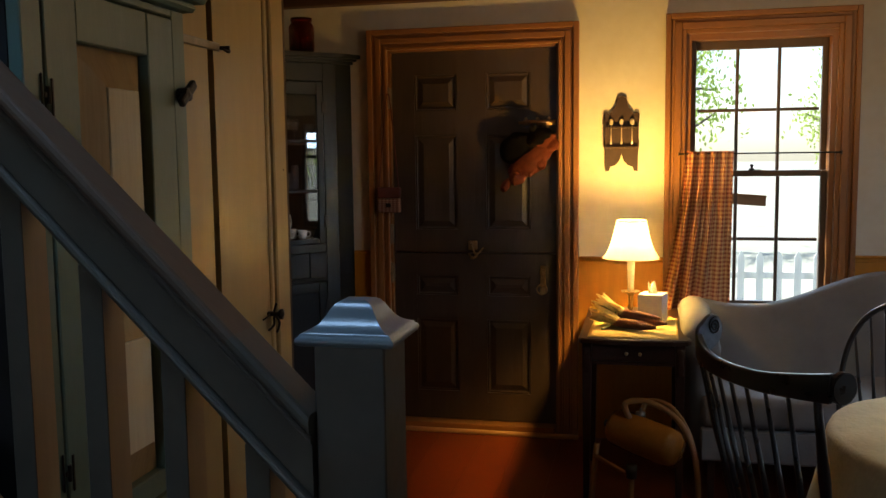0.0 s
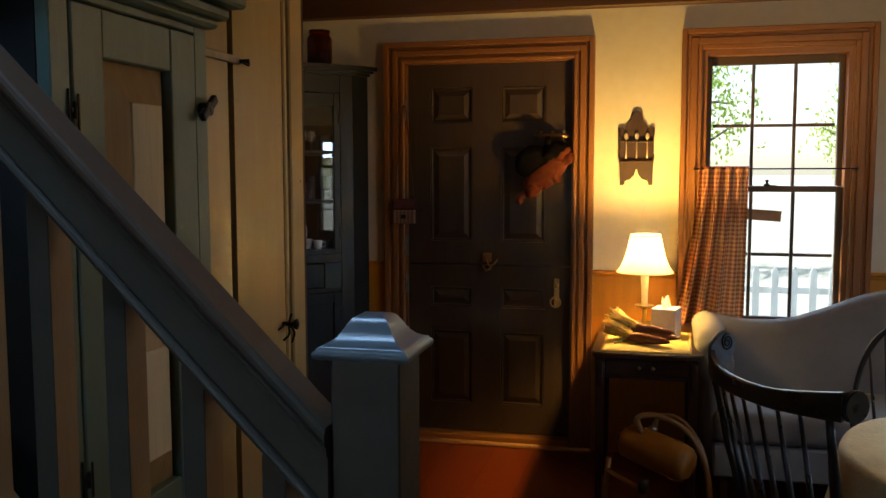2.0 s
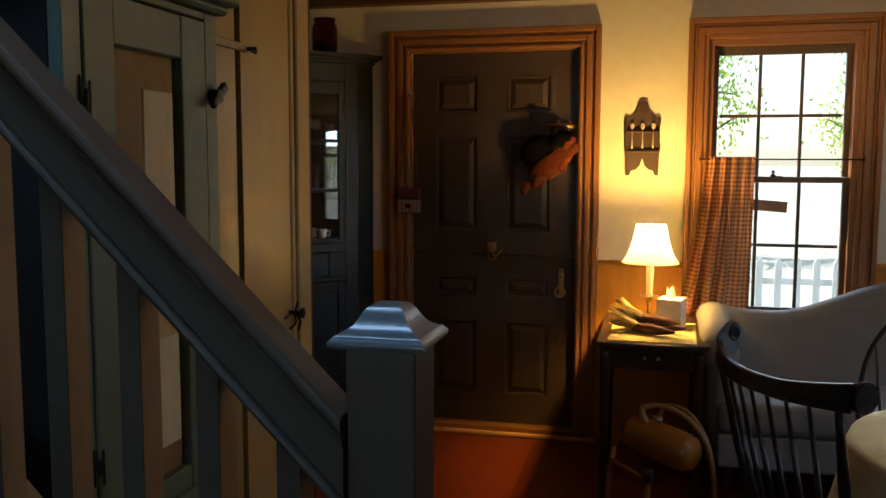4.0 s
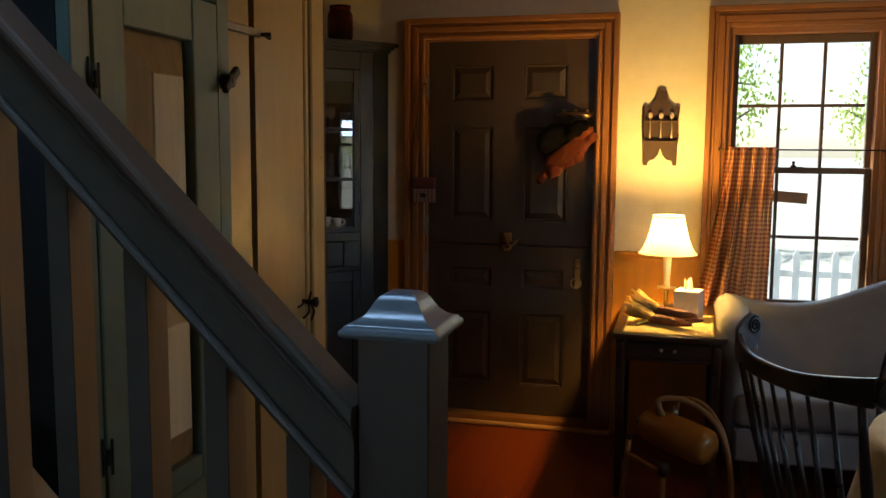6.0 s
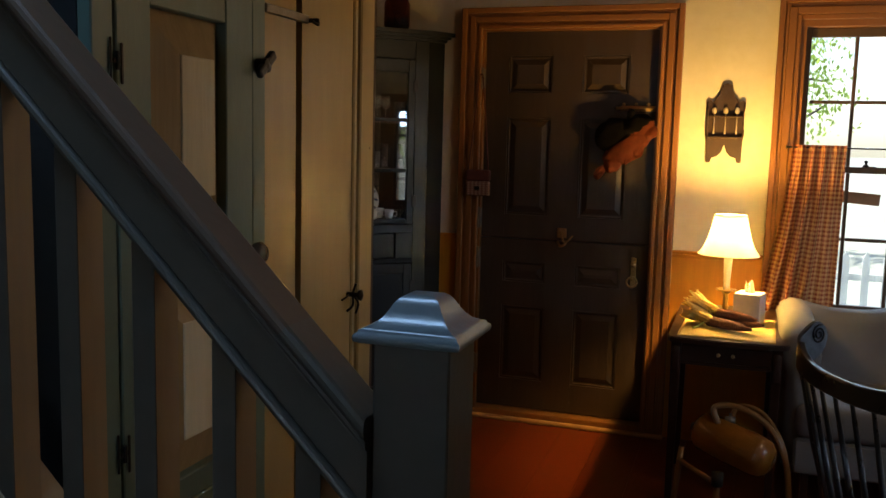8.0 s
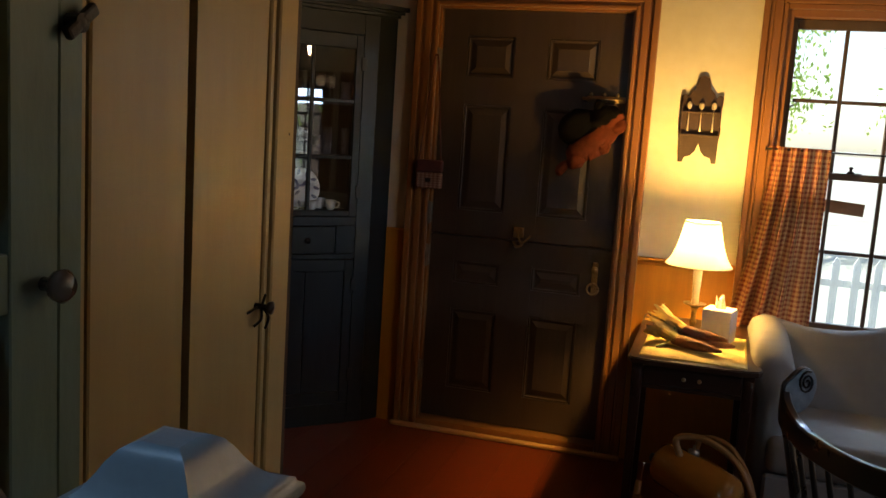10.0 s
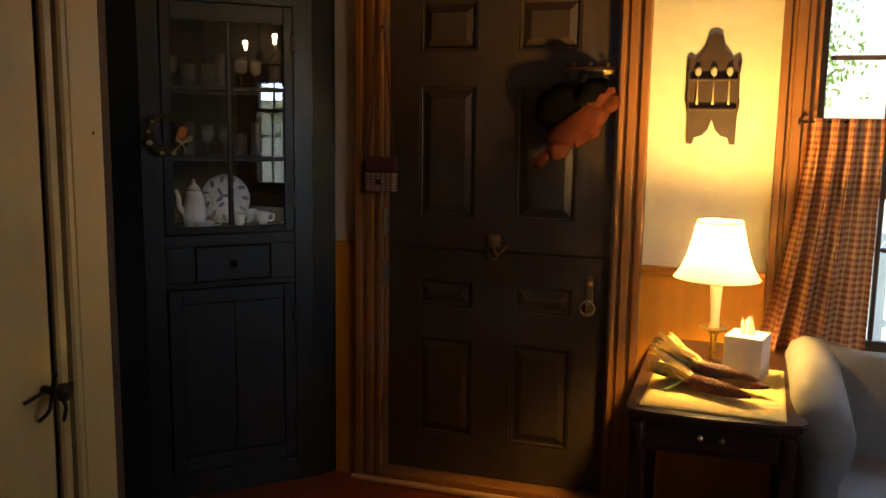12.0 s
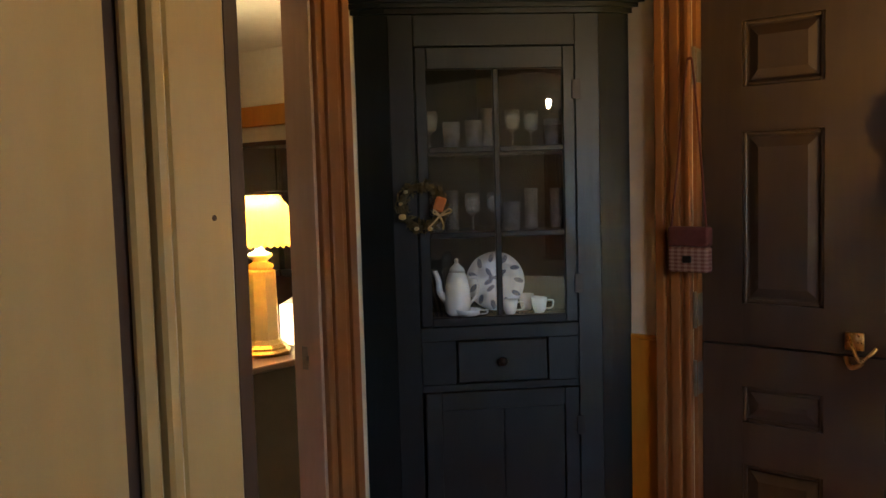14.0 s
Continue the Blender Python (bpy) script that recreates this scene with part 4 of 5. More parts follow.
part("body", lathe([(0, 0), (0.05, 0), (0.07, 0.02), (0.078, 0.06), (0.072, 0.06), (0.062, 0.02), (0, 0.012)], 28), M_WHITE, crock, "", True)

# ---- shoulder bag on the door hinge ----
bag = thing("shoulder_bag", (0.012, -0.05, 1.19), "small maroon and plaid shoulder bag hung on the casing", "bag")
part("pouch", box(bmesh.new(), (-0.062, -0.022, 0.0), (0.062, 0.018, 0.075), 0.008, None, 3), M_PLAID, bag, "plaid pouch")
part("flap", box(bmesh.new(), (-0.064, -0.024, 0.076), (0.064, 0.019, 0.135), 0.01, None, 3), M_MAROON, bag, "maroon flap")
part("clasp", boxes(((-0.014, -0.028, 0.03), (0.014, -0.0225, 0.05)), bevel=0.002), M_IRON, bag)
part("strap", tube(bmesh.new(), smooth_path([(-0.055, -0.01, 0.13), (-0.035, 0.0, 0.35), (-0.012, 0.008, 0.60), (-0.002, 0.006, 0.625), (0.008, 0.008, 0.60), (0.035, -0.004, 0.35), (0.055, -0.01, 0.13)], 5), 0.0035, 6), M_MAROON, bag, "thin dark strap")
me = bpy.data.objects["pouch"].data
uvl = me.uv_layers.new()
for li, lp in enumerate(me.loops):
    co = me.vertices[lp.vertex_index].co
    uvl.data[li].uv = ((co.x + 0.062) / 0.124, co.z / 0.08)

# ---- plush toy ----
toy = bmesh.new()
for c, s, ry in (((0.01, 0, 0.0), (0.135, 0.05, 0.068), -38), ((0.065, -0.005, 0.105), (0.085, 0.045, 0.06), -10), ((-0.05, 0.0, 0.06), (0.10, 0.04, 0.085), -20),
                 ((-0.055, -0.012, -0.085), (0.045, 0.035, 0.040), -50), ((0.065, -0.015, -0.005), (0.026, 0.024, 0.045), 25), ((0.02, -0.015, -0.045), (0.024, 0.022, 0.038), 10),
                 ((0.125, -0.01, 0.075), (0.04, 0.032, 0.03), -38), ((-0.115, -0.01, -0.125), (0.022, 0.022, 0.04), 30), ((0.075, -0.01, -0.02), (0.02, 0.02, 0.035), 20), ((0.03, -0.02, 0.165), (0.02, 0.012, 0.025), 0)):
    bmesh.ops.create_icosphere(toy, subdivisions=3, radius=1, matrix=pose(*c, 0, ry, 0) @ Matrix.Diagonal((*s, 1)))
for v in toy.verts:
    v.co += Vector(noise.noise_vector(v.co * 38)) * 0.009
t = part("stuffed_toy", toy, M_PLUSH, None, "", True)
tagged(t, "black and rust plush animal hanging on the dark door", "stuffed toy")
t.location = (0.755, -0.03, 1.46)
t.data.materials.append(M_FUR)
for p in t.data.polygons:
    if p.center.z > p.center.x * 0.72 + 0.036 + 0.012 * noise.noise(p.center * 30) and not (p.center.x > 0.11 and p.center.z < 0.09):
        p.material_index = 1

# ---- spoon rack ----
rack = thing("spoon_rack", (1.228, -0.001, 1.40), "dark scroll-cut wooden wall rack with three spoons", "spoon rack")
half = [(0.0, 0.085), (0.012, 0.05), (0.03, 0.03), (0.055, 0.022), (0.062, 0.0), (0.081, 0.0), (0.083, 0.10), (0.088, 0.13), (0.088, 0.155), (0.080, 0.165), (0.083, 0.235), (0.088, 0.255), (0.088, 0.29), (0.074, 0.298), (0.060, 0.285), (0.048, 0.305), (0.032, 0.322), (0.027, 0.345), (0.022, 0.368), (0.0, 0.378)]
poly = half + [(-x, z) for x, z in half[-2:0:-1]]
M_RACK = mat("dark_rack_wood", (0.05, 0.028, 0.018), 0.45, scale=(20, 20, 20))
part("back_board", prism(bmesh.new(), poly, 0.0, 0.012, pose(0, 0, 0, 90)), M_RACK, rack)
for z in (0.115, 0.215):
    part("spoon_bar", boxes(((-0.078, -0.034, z), (0.078, -0.0125, z + 0.009)), bevel=0.002), M_RACK, rack)
for x in (-0.084, 0.0785):
    part("side", boxes(((x, -0.03, 0.12), (x + 0.0055, -0.0125, 0.26)), bevel=0.001), M_RACK, rack)
M_PEWTER = mat("pale_spoon_metal", (0.85, 0.72, 0.50), 0.35, 0.7, scale=(30, 30, 30), dark=0.8)
for i, x in enumerate((-0.052, 0.0, 0.052)):
    sp = thing("spoon", (1.228 + x, -0.026, 1.535), "pale metal spoon hanging bowl up in the rack", "spoon", "spoons in the rack")
    part("bowl", lathe([(0, -0.004), (0.008, -0.003), (0.0115, 0.0), (0.008, 0.0025), (0, 0.001)], 16, pose(0, 0, 0.112, 90, 0, 0) @ Matrix.Diagonal((1, 1.5, 1, 1))), M_PEWTER, sp, "", True)
    part("handle", tube(bmesh.new(), [(0, 0, 0.097), (0, 0, 0.05), (0, 0, 0.02), (0, 0, 0.0)], [0.0022, 0.0022, 0.0035, 0.005], 8), M_PEWTER, sp, "", True)

# ---- side table ----
tab = thing("side_table", (1.30, -0.62, 0), "small dark mahogany side table with one drawer", "side table")
# Rear of the top is stretched towards the wall to shade the wainscot below.
top = [(-0.225, 0.56), (-0.225, -0.26), (-0.215, -0.285), (-0.15, -0.296), (0.0, -0.302), (0.16, -0.293), (0.225, -0.272), (0.238, -0.25), (0.238, 0.56)]
bm = prism(bmesh.new(), top, 0.690, 0.712)
bmesh.ops.bevel(bm, geom=[e for e in bm.edges if abs(e.verts[0].co.z - e.verts[1].co.z) < 1e-5], offset=0.004, segments=2, affect="EDGES")
part("tabletop", bm, M_TABLE, tab)
part("apron", boxes(((-0.20, 0.245, 0.60), (0.21, 0.263, 0.689)), ((-0.208, -0.23, 0.60), (-0.19, 0.24, 0.689)), ((0.195, -0.23, 0.60), (0.213, 0.24, 0.689)), ((-0.17, -0.268, 0.60), (0.175, -0.25, 0.615)), bevel=0.002), M_TABLE, tab)
d = part("drawer", boxes(((-0.168, -0.270, 0.6165), (0.173, -0.250, 0.685)), bevel=0.003), M_TABLE, tab)
for x in (-0.025, 0.03):
    part("drawer_knob", lathe([(0, 0), (0.004, 0), (0.004, 0.008), (0.008, 0.012), (0.006, 0.017), (0, 0.018)], 12, pose(x, -0.271, 0.652, 90)), M_BRASS, d, "tiny brass knob", True)
for x in (-0.19, 0.195):
    for y in (-0.25, 0.245):
        bm = bmesh.new()
        box(bm, (x - 0.02, y - 0.02, 0), (x + 0.02, y + 0.02, 0.689), 0.003)
        for v in bm.verts:
            if v.co.z < 0.3:
                v.co.x = x + (v.co.x - x) * 0.62
                v.co.y = y + (v.co.y - y) * 0.62
        part("leg", bm, M_TABLE, tab)
    part("corner_bracket", lathe([(0, -0.07), (0.012, -0.065), (0.017, -0.04), (0.012, -0.01), (0.017, 0.02), (0.014, 0.04), (0, 0.045)], 14, pose(x, -0.272, 0.63) @ Matrix.Diagonal((1, 0.4, 1, 1))), M_TABLE, tab, "turned corner ornament", True)

mt = bmesh.new()
bmesh.ops.create_grid(mt, x_segments=24, y_segments=26, size=0.5, matrix=Matrix.Diagonal((0.375, 0.50, 1, 1)))
for v in mt.verts:
    v.co.z += 0.004 + 0.0016 * noise.noise(v.co * 12) + 0.0012 * noise.noise(v.co * 30)
g = bmesh.ops.extrude_face_region(mt, geom=mt.faces[:])
for v in [v for v in g["geom"] if isinstance(v, bmesh.types.BMVert)]:
    v.co.z = 0.0008
bmesh.ops.recalc_face_normals(mt, faces=mt.faces)
t = part("table_mat", mt, M_MAT, None, "", True)
tagged(t, "pale gold cloth mat lying on the side table", "table mat")
t.matrix_world = pose(1.305, -0.625, 0.712, 0, 0, -1.5)

lampo = thing("table_lamp", (LAMP_X, LAMP_Y, 0.7165), "lit candlestick table lamp with a white bell shade", "lamp")
part("base", lathe([(0, 0), (0.052, 0), (0.054, 0.006), (0.035, 0.014), (0.014, 0.022), (0.010, 0.04), (0.015, 0.052), (0.010, 0.065), (0.011, 0.105), (0.020, 0.118), (0.042, 0.124), (0.045, 0.130), (0.041, 0.130), (0.018, 0.127), (0, 0.127)], 32), M_BRASS, lampo, "brass candlestick base with a drip pan", True)
part("column", lathe([(0, 0.128), (0.016, 0.128), (0.014, 0.15), (0.016, 0.2), (0.019, 0.27), (0.019, 0.30), (0, 0.302)], 24), M_CANDLE, lampo, "ivory candle column", True)
prof = [(0.131, 0.285), (0.110, 0.315), (0.094, 0.355), (0.082, 0.40), (0.073, 0.442), (0.068, 0.460)]
sh = lathe(prof + [(r - 0.0015, z) for r, z in prof[::-1]], 48)
bmesh.ops.delete(sh, geom=[f for f in sh.faces if len(f.verts) > 4], context="FACES")
part("shade", sh, M_SHADE, lampo, "white bell lamp shade", True)
for r, z in ((0.131, 0.285), (0.068, 0.460)):
    bm = bmesh.new()
    tube(bm, [((r + 0.0005) * math.cos(a), (r + 0.0005) * math.sin(a), z) for a in [i * math.pi / 24 for i in range(49)]], 0.002, 6)
    part("shade_ring", bm, M_CANDLE, lampo, "", True)
p = part("bulb", lathe([(0.0, 0.303), (0.012, 0.305), (0.013, 0.33), (0.024, 0.36), (0.028, 0.385), (0.02, 0.408), (0, 0.415)], 20), glow_mat("bulb_glow", (1, 0.66, 0.30), 30), lampo, "glowing warm bulb", True)
p.visible_shadow = False

tb = thing("tissue_box", (1.385, -0.475, 0.7165), "lavender square tissue box with a white tissue", "tissue box", rz=-14)
part("carton", boxes(((-0.056, -0.056, 0.0), (0.056, 0.056, 0.128)), bevel=0.002), M_TBOX, tb)
part("box_top", boxes(((-0.054, -0.054, 0.1285), (0.054, 0.054, 0.130)), bevel=0.0005), M_TISSUE, tb, "white top face")
bm = bmesh.new()
rnd = random.Random(5)
for k in range(5):
    a = k * 1.3
    pts = [(0.022 * math.cos(a + i * 0.5), 0.015 * math.sin(a + i * 0.5)) for i in range(4)]
    lo = [bm.verts.new((x, y, 0.1302)) for x, y in pts]
    hi = [bm.verts.new((x * 0.5 - 0.006 + rnd.uniform(-0.008, 0.008), y * 0.6, 0.160 + rnd.uniform(-0.01, 0.028))) for x, y in pts]
    for i in range(3):
        bm.faces.new((lo[i], lo[i + 1], hi[i + 1], hi[i]))
bmesh.ops.solidify(bm, geom=bm.faces[:], thickness=0.0008)
part("tissue", bm, M_TISSUE, tb, "", True)


def corn(name_at, rz, length, bend):
    c = thing("corn_ear", name_at, "dark red dried corn ear with yellow husk leaves", "corn", "dried corn on the table", rz)
    bm = bmesh.new()
    n = 26
    for i in range(n):
        f = i / (n - 1)
        r = 0.0185 * (math.sin(math.pi * min(1, 0.25 + f * 0.8)) ** 0.5)
        for k in range(12):
            a = 2 * math.pi * k / 12 + (i % 2) * 0.26
            bmesh.ops.create_cube(bm, size=1, matrix=pose(f * length, r * math.cos(a), r * math.sin(a), math.degrees(a), 0, 0) @ Matrix.Diagonal((length / n * 0.85, 0.007, 0.0085, 1)))
    tagged(part("kernel_cover", bm, M_KERNEL, c), kind="stuff")
    part("cob", lathe([(0, 0), (0.015, 0.005), (0.017, length * 0.5), (0.009, length * 0.95), (0, length)], 12, pose(0, 0, 0, 0, 90)), M_KERNEL, c)
    rnd = random.Random(int(rz * 10) + 50)
    for k in range(15):
        bm = bmesh.new()
        a = rnd.uniform(0, 2 * math.pi)
        pts = [Vector((0.02, 0.018 * math.cos(a), 0.018 * math.sin(a)))]
        for j in range(1, 6):
            q = j / 5
            pts.append(Vector((0.02 - q * rnd.uniform(0.10, 0.15), (0.014 + 0.04 * q * q) * math.cos(a) + rnd.uniform(-0.006, 0.006), max((0.014 + 0.035 * q * q) * math.sin(a) + 0.035 * q, -0.012) + rnd.uniform(0, 0.008))))
        w = rnd.uniform(0.010, 0.018)
        prev = None
        for j, p in enumerate(pts):
            ww = w * math.sin(math.pi * (0.18 + 0.76 * j / 5))
            side = Vector((0, -math.sin(a), math.cos(a))) * ww
            cur = (bm.verts.new(p - side), bm.verts.new(p + side * 0.1 + Vector((0, 0, 0.003))), bm.verts.new(p + side))
            if prev:
                bm.faces.new((prev[0], prev[1], cur[1], cur[0]))
                bm.faces.new((prev[1], prev[2], cur[2], cur[1]))
            prev = cur
        bmesh.ops.solidify(bm, geom=bm.faces[:], thickness=0.0008)
        part("husk_leaf", bm, M_HUSK, c, "dry yellow husk leaf")


corn((1.225, -0.675, 0.744), -33, 0.20, 0)
corn((1.268, -0.600, 0.744), -24, 0.19, 0)
corn((1.245, -0.64, 0.776), -29, 0.19, 0)
tie = thing("corn_tie", (1.215, -0.635, 0.72), "green husk strip tied round the corn", "tie")
part("strip", tube(bmesh.new(), smooth_path([(-0.05, -0.10, 0.002), (-0.01, -0.05, 0.02), (0.015, 0.0, 0.078), (0.04, 0.05, 0.05), (0.06, 0.03, 0.004)], 5), 0.004, 6), M_STEM, tie)

# ---- cafe curtain ----
rod = thing("curtain_rod", (1.54, -0.05, 1.482), "thin dark metal cafe curtain rod", "curtain rod")
part("bar", tube(bmesh.new(), [(-0.03, 0, 0), (0.72, 0, 0)], 0.004), M_IRON, rod, "", True)
for x in (-0.034, 0.720):
    part("bracket", boxes(((x, -0.006, -0.01), (x + 0.004, 0.05, 0.01)), bevel=0.001), M_IRON, rod)
bm = bmesh.new()
uvl = bm.loops.layers.uv.new()
NU, NVV = 120, 26
grid = []
for j in range(NVV + 1):
    f = j / NVV
    z = -0.93 * f
    left = -0.01 - 0.16 * f ** 1.6
    right = 0.222 - 0.01 * f
    row = []
    for i in range(NU + 1):
        u = i / NU
        amp = 0.022 + 0.020 * f
        w = math.sin(u * 2 * math.pi * 4.5 + 0.6 * math.sin(f * 3))
        x = left + (right - left) * (u + 0.012 * math.sin(u * 2 * math.pi * 13))
        y = -0.004 - 0.012 + amp * w * (1 if u < 0.66 else 0.35) - 0.02 * f
        row.append((bm.verts.new((x, y, z + (0.012 if j == 0 else 0))), (u, 1 - f)))
    grid.append(row)
for j in range(NVV):
    for i in range(NU):
        q = [grid[j][i], grid[j + 1][i], grid[j + 1][i + 1], grid[j][i + 1]]
        fc = bm.faces.new([a for a, b in q])
        for lp, (a, b) in zip(fc.loops, q):
            lp[uvl].uv = b
cur = thing("cafe_curtain", (1.545, -0.05, 1.482), "rust and cream checked cotton cafe curtain pulled aside", "curtain")
part("cloth", bm, M_CHECK, cur, "", True)
strip = part("paper_strip", boxes(((-0.082, 0, -0.027), (0.082, 0.002, 0.027)), bevel=0.0005), M_PAPER, None)
tagged(strip, "brown paper strip stuck on the window pane", "paper strip")
strip.matrix_world = pose(1.855, 0.048, 1.25, 0, 4, 0)

# ---- tank heater ----
tank = thing("barrel_tank", (1.35, -1.02, 0), "ochre enamelled barrel tank with tubular carrying frame", "tank")
TM = pose(0.0, 0, 0.335, 0, 0, -32) @ pose(0, 0, 0, 0, 98, 0)
part("barrel", lathe([(0, -0.160), (0.045, -0.157), (0.068, -0.145), (0.078, -0.125), (0.081, 0.0), (0.078, 0.118), (0.068, 0.145), (0.045, 0.160), (0, 0.165)], 36, TM), M_TANK, tank, "", True)
bm = bmesh.new()
R = pose(0, 0, 0, 0, 0, -32)
tube(bm, [R @ Vector(p) for p in smooth_path([(-0.05, -0.03, 0.41), (-0.07, -0.03, 0.47), (0.0, 0.02, 0.48), (0.10, 0.06, 0.43), (0.17, 0.08, 0.32), (0.20, 0.08, 0.15), (0.19, 0.08, 0.01)])], 0.012, 10)
tube(bm, [R @ Vector(p) for p in smooth_path([(-0.05, 0.06, 0.40), (-0.03, 0.07, 0.465), (0.06, 0.09, 0.46), (0.14, 0.10, 0.37), (0.18, 0.10, 0.25)])], 0.010, 10)
tube(bm, [R @ Vector(p) for p in ((0.02, -0.12, 0.22), (0.02, -0.135, 0.01))], 0.012, 10)
tube(bm, [R @ Vector(p) for p in ((-0.16, -0.10, 0.30), (-0.18, -0.12, 0.01))], 0.012, 10)
tube(bm, [R @ Vector(p) for p in ((-0.17, -0.105, 0.25), (0.02, -0.125, 0.21))], 0.010, 10)
part("frame", bm, M_TUBE, tank, "ochre bent tube frame", True)
part("cap", lathe([(0, 0), (0.022, 0), (0.022, 0.05), (0, 0.052)], 16, R @ pose(0.02, -0.122, 0.205)), M_RUBBER, tank, "black rubber cap", True)
part("valve", lathe([(0, 0), (0.016, 0), (0.016, 0.03), (0, 0.034)], 14, R @ pose(-0.155, 0.0, 0.358, 0, -90)), M_RUBBER, tank, "black valve knob", True)
part("gauge", lathe([(0, 0), (0.02, 0), (0.02, 0.018), (0.006, 0.02), (0.006, 0.035), (0, 0.036)], 14, R @ pose(-0.03, 0.02, 0.412)), M_STEEL, tank, "small steel fitting", True)

# ---- camelback sofa ----
sofa = thing("camelback_sofa", (2.45, -0.5, 0), "grey-beige upholstered camelback sofa with rolled arms", "sofa")
HALF = 0.90


def back_h(x):
    return 0.775 + 0.165 * (0.5 + 0.5 * math.cos(math.pi * min(abs(x) / 0.62, 1))) + 0.04 * max(0, (abs(x) - 0.72) / 0.2)


bm = bmesh.new()
NX_ = 48
prev = None
for i in range(NX_ + 1):
    x = -HALF + 0.03 + (2 * HALF - 0.06) * i / NX_
    h = back_h(x)
    prof = [(0.33, 0.28), (0.14, 0.28), (0.13, 0.46), (0.18, h - 0.06), (0.20, h - 0.015), (0.235, h), (0.275, h - 0.01), (0.30, h - 0.05), (0.33, h - 0.12)]
    cur_ = [bm.verts.new((x, y - 0.0, z)) for y, z in prof]
    if prev:
        for k in range(len(prof)):
            j = (k + 1) % len(prof)
            bm.faces.new((prev[k], prev[j], cur_[j], cur_[k]))
    else:
        bm.faces.new(cur_[::-1])
    prev = cur_
bm.faces.new(prev)
bmesh.ops.recalc_face_normals(bm, faces=bm.faces)
part("back", bm, M_SOFA, sofa, "", True)
for side in (-1, 1):
    bm = bmesh.new()
    prev = None
    prof = [(-0.05, 0.20), (-0.05, 0.60), (-0.075, 0.66), (-0.085, 0.715), (-0.07, 0.765), (-0.03, 0.80), (0.02, 0.805), (0.06, 0.78), (0.075, 0.74), (0.065, 0.70), (0.045, 0.66), (0.04, 0.20)]
    for i in range(15):
        f = i / 14
        y = 0.30 - 0.62 * f
        dz = -0.06 * f ** 2.2
        cur_ = []
        for px_, pz_ in prof:
            zz = pz_ + (dz if pz_ > 0.55 else 0)
            e = 0.94 if i in (0, 14) else 1
            cur_.append(bm.verts.new((side * (-(px_ * e)) * -1 * 1.0 + side * (HALF - 0.03), y, 0.5 + (zz - 0.5) * e)))
        if prev:
            for k in range(len(prof)):
                j = (k + 1) % len(prof)
                bm.faces.new((prev[k], prev[j], cur_[j], cur_[k]))
        else:
            bm.faces.new(cur_)
        prev = cur_
    bm.faces.new(prev)
    bmesh.ops.recalc_face_normals(bm, faces=bm.faces)
    part("arm", bm, M_SOFA, sofa, "", True)
part("seat_cushion", box(bmesh.new(), (-HALF + 0.03, -0.36, 0.335), (HALF - 0.03, 0.145, 0.475), 0.04, None, 4), M_SOFA, sofa, "", True)
part("front_rail", box(bmesh.new(), (-HALF + 0.03, -0.345, 0.19), (HALF - 0.03, 0.14, 0.334), 0.01), M_SOFA, sofa)
for x in (-0.82, 0.82):
    for y in (-0.31, 0.30):
        part("leg", lathe([(0.0, 0), (0.016, 0), (0.022, 0.195), (0, 0.195)], 4, pose(x, y, 0, 0, 0, 45)), M_TABLE, sofa)

# ---- windsor chairs ----
chair = thing("windsor_armchair", (1.806, -2.300, 0), "black painted windsor chair with a scrolled crest rail", "chair", "chairs round the table", rz=-62)
bm = bmesh.new()
# the chair faces +y here; the crest runs along x behind the sitter
CR = []
for i in range(25):
    u = -1 + 2 * i / 24
    CR.append((u, Vector((0.258 * u, -0.30 + 0.075 * u * u, 0.956 + 0.008 * u * u + 0.016 * max(0, u - 0.4))), 0.022 + 0.011 * u * u))
secs = []
for i, (u, p, h) in enumerate(CR):
    d = (CR[min(i + 1, 24)][1] - CR[max(i - 1, 0)][1]).normalized()
    nrm = Vector((-d.y, d.x, 0)).normalized()
    secs.append([bm.verts.new(p + nrm * q * 0.010 + Vector((0, 0, w * h))) for q, w in ((-1, -0.85), (-1.15, 0), (-1, 0.85), (-0.6, 1), (0.6, 1), (1, 0.85), (1.15, 0), (1, -0.85), (0.6, -1), (-0.6, -1))])
for a, b in zip(secs, secs[1:]):
    for k in range(10):
        bm.faces.new((a[k], a[(k + 1) % 10], b[(k + 1) % 10], b[k]))
bm.faces.new(secs[0][::-1])
bm.faces.new(secs[-1])
bmesh.ops.recalc_face_normals(bm, faces=bm.faces)
part("crest_rail", bm, M_BLACK, chair, "deep curved crest rail", True)
bpy.data.objects["crest_rail"].data.set_sharp_from_angle(angle=radians(40))
EAR = [(-0.012, -0.033), (-0.012, 0.030), (-0.004, 0.040), (0.008, 0.054), (0.020, 0.066), (0.032, 0.070), (0.046, 0.065), (0.056, 0.050), (0.060, 0.030), (0.056, 0.006), (0.046, -0.014), (0.030, -0.028), (0.010, -0.034)]
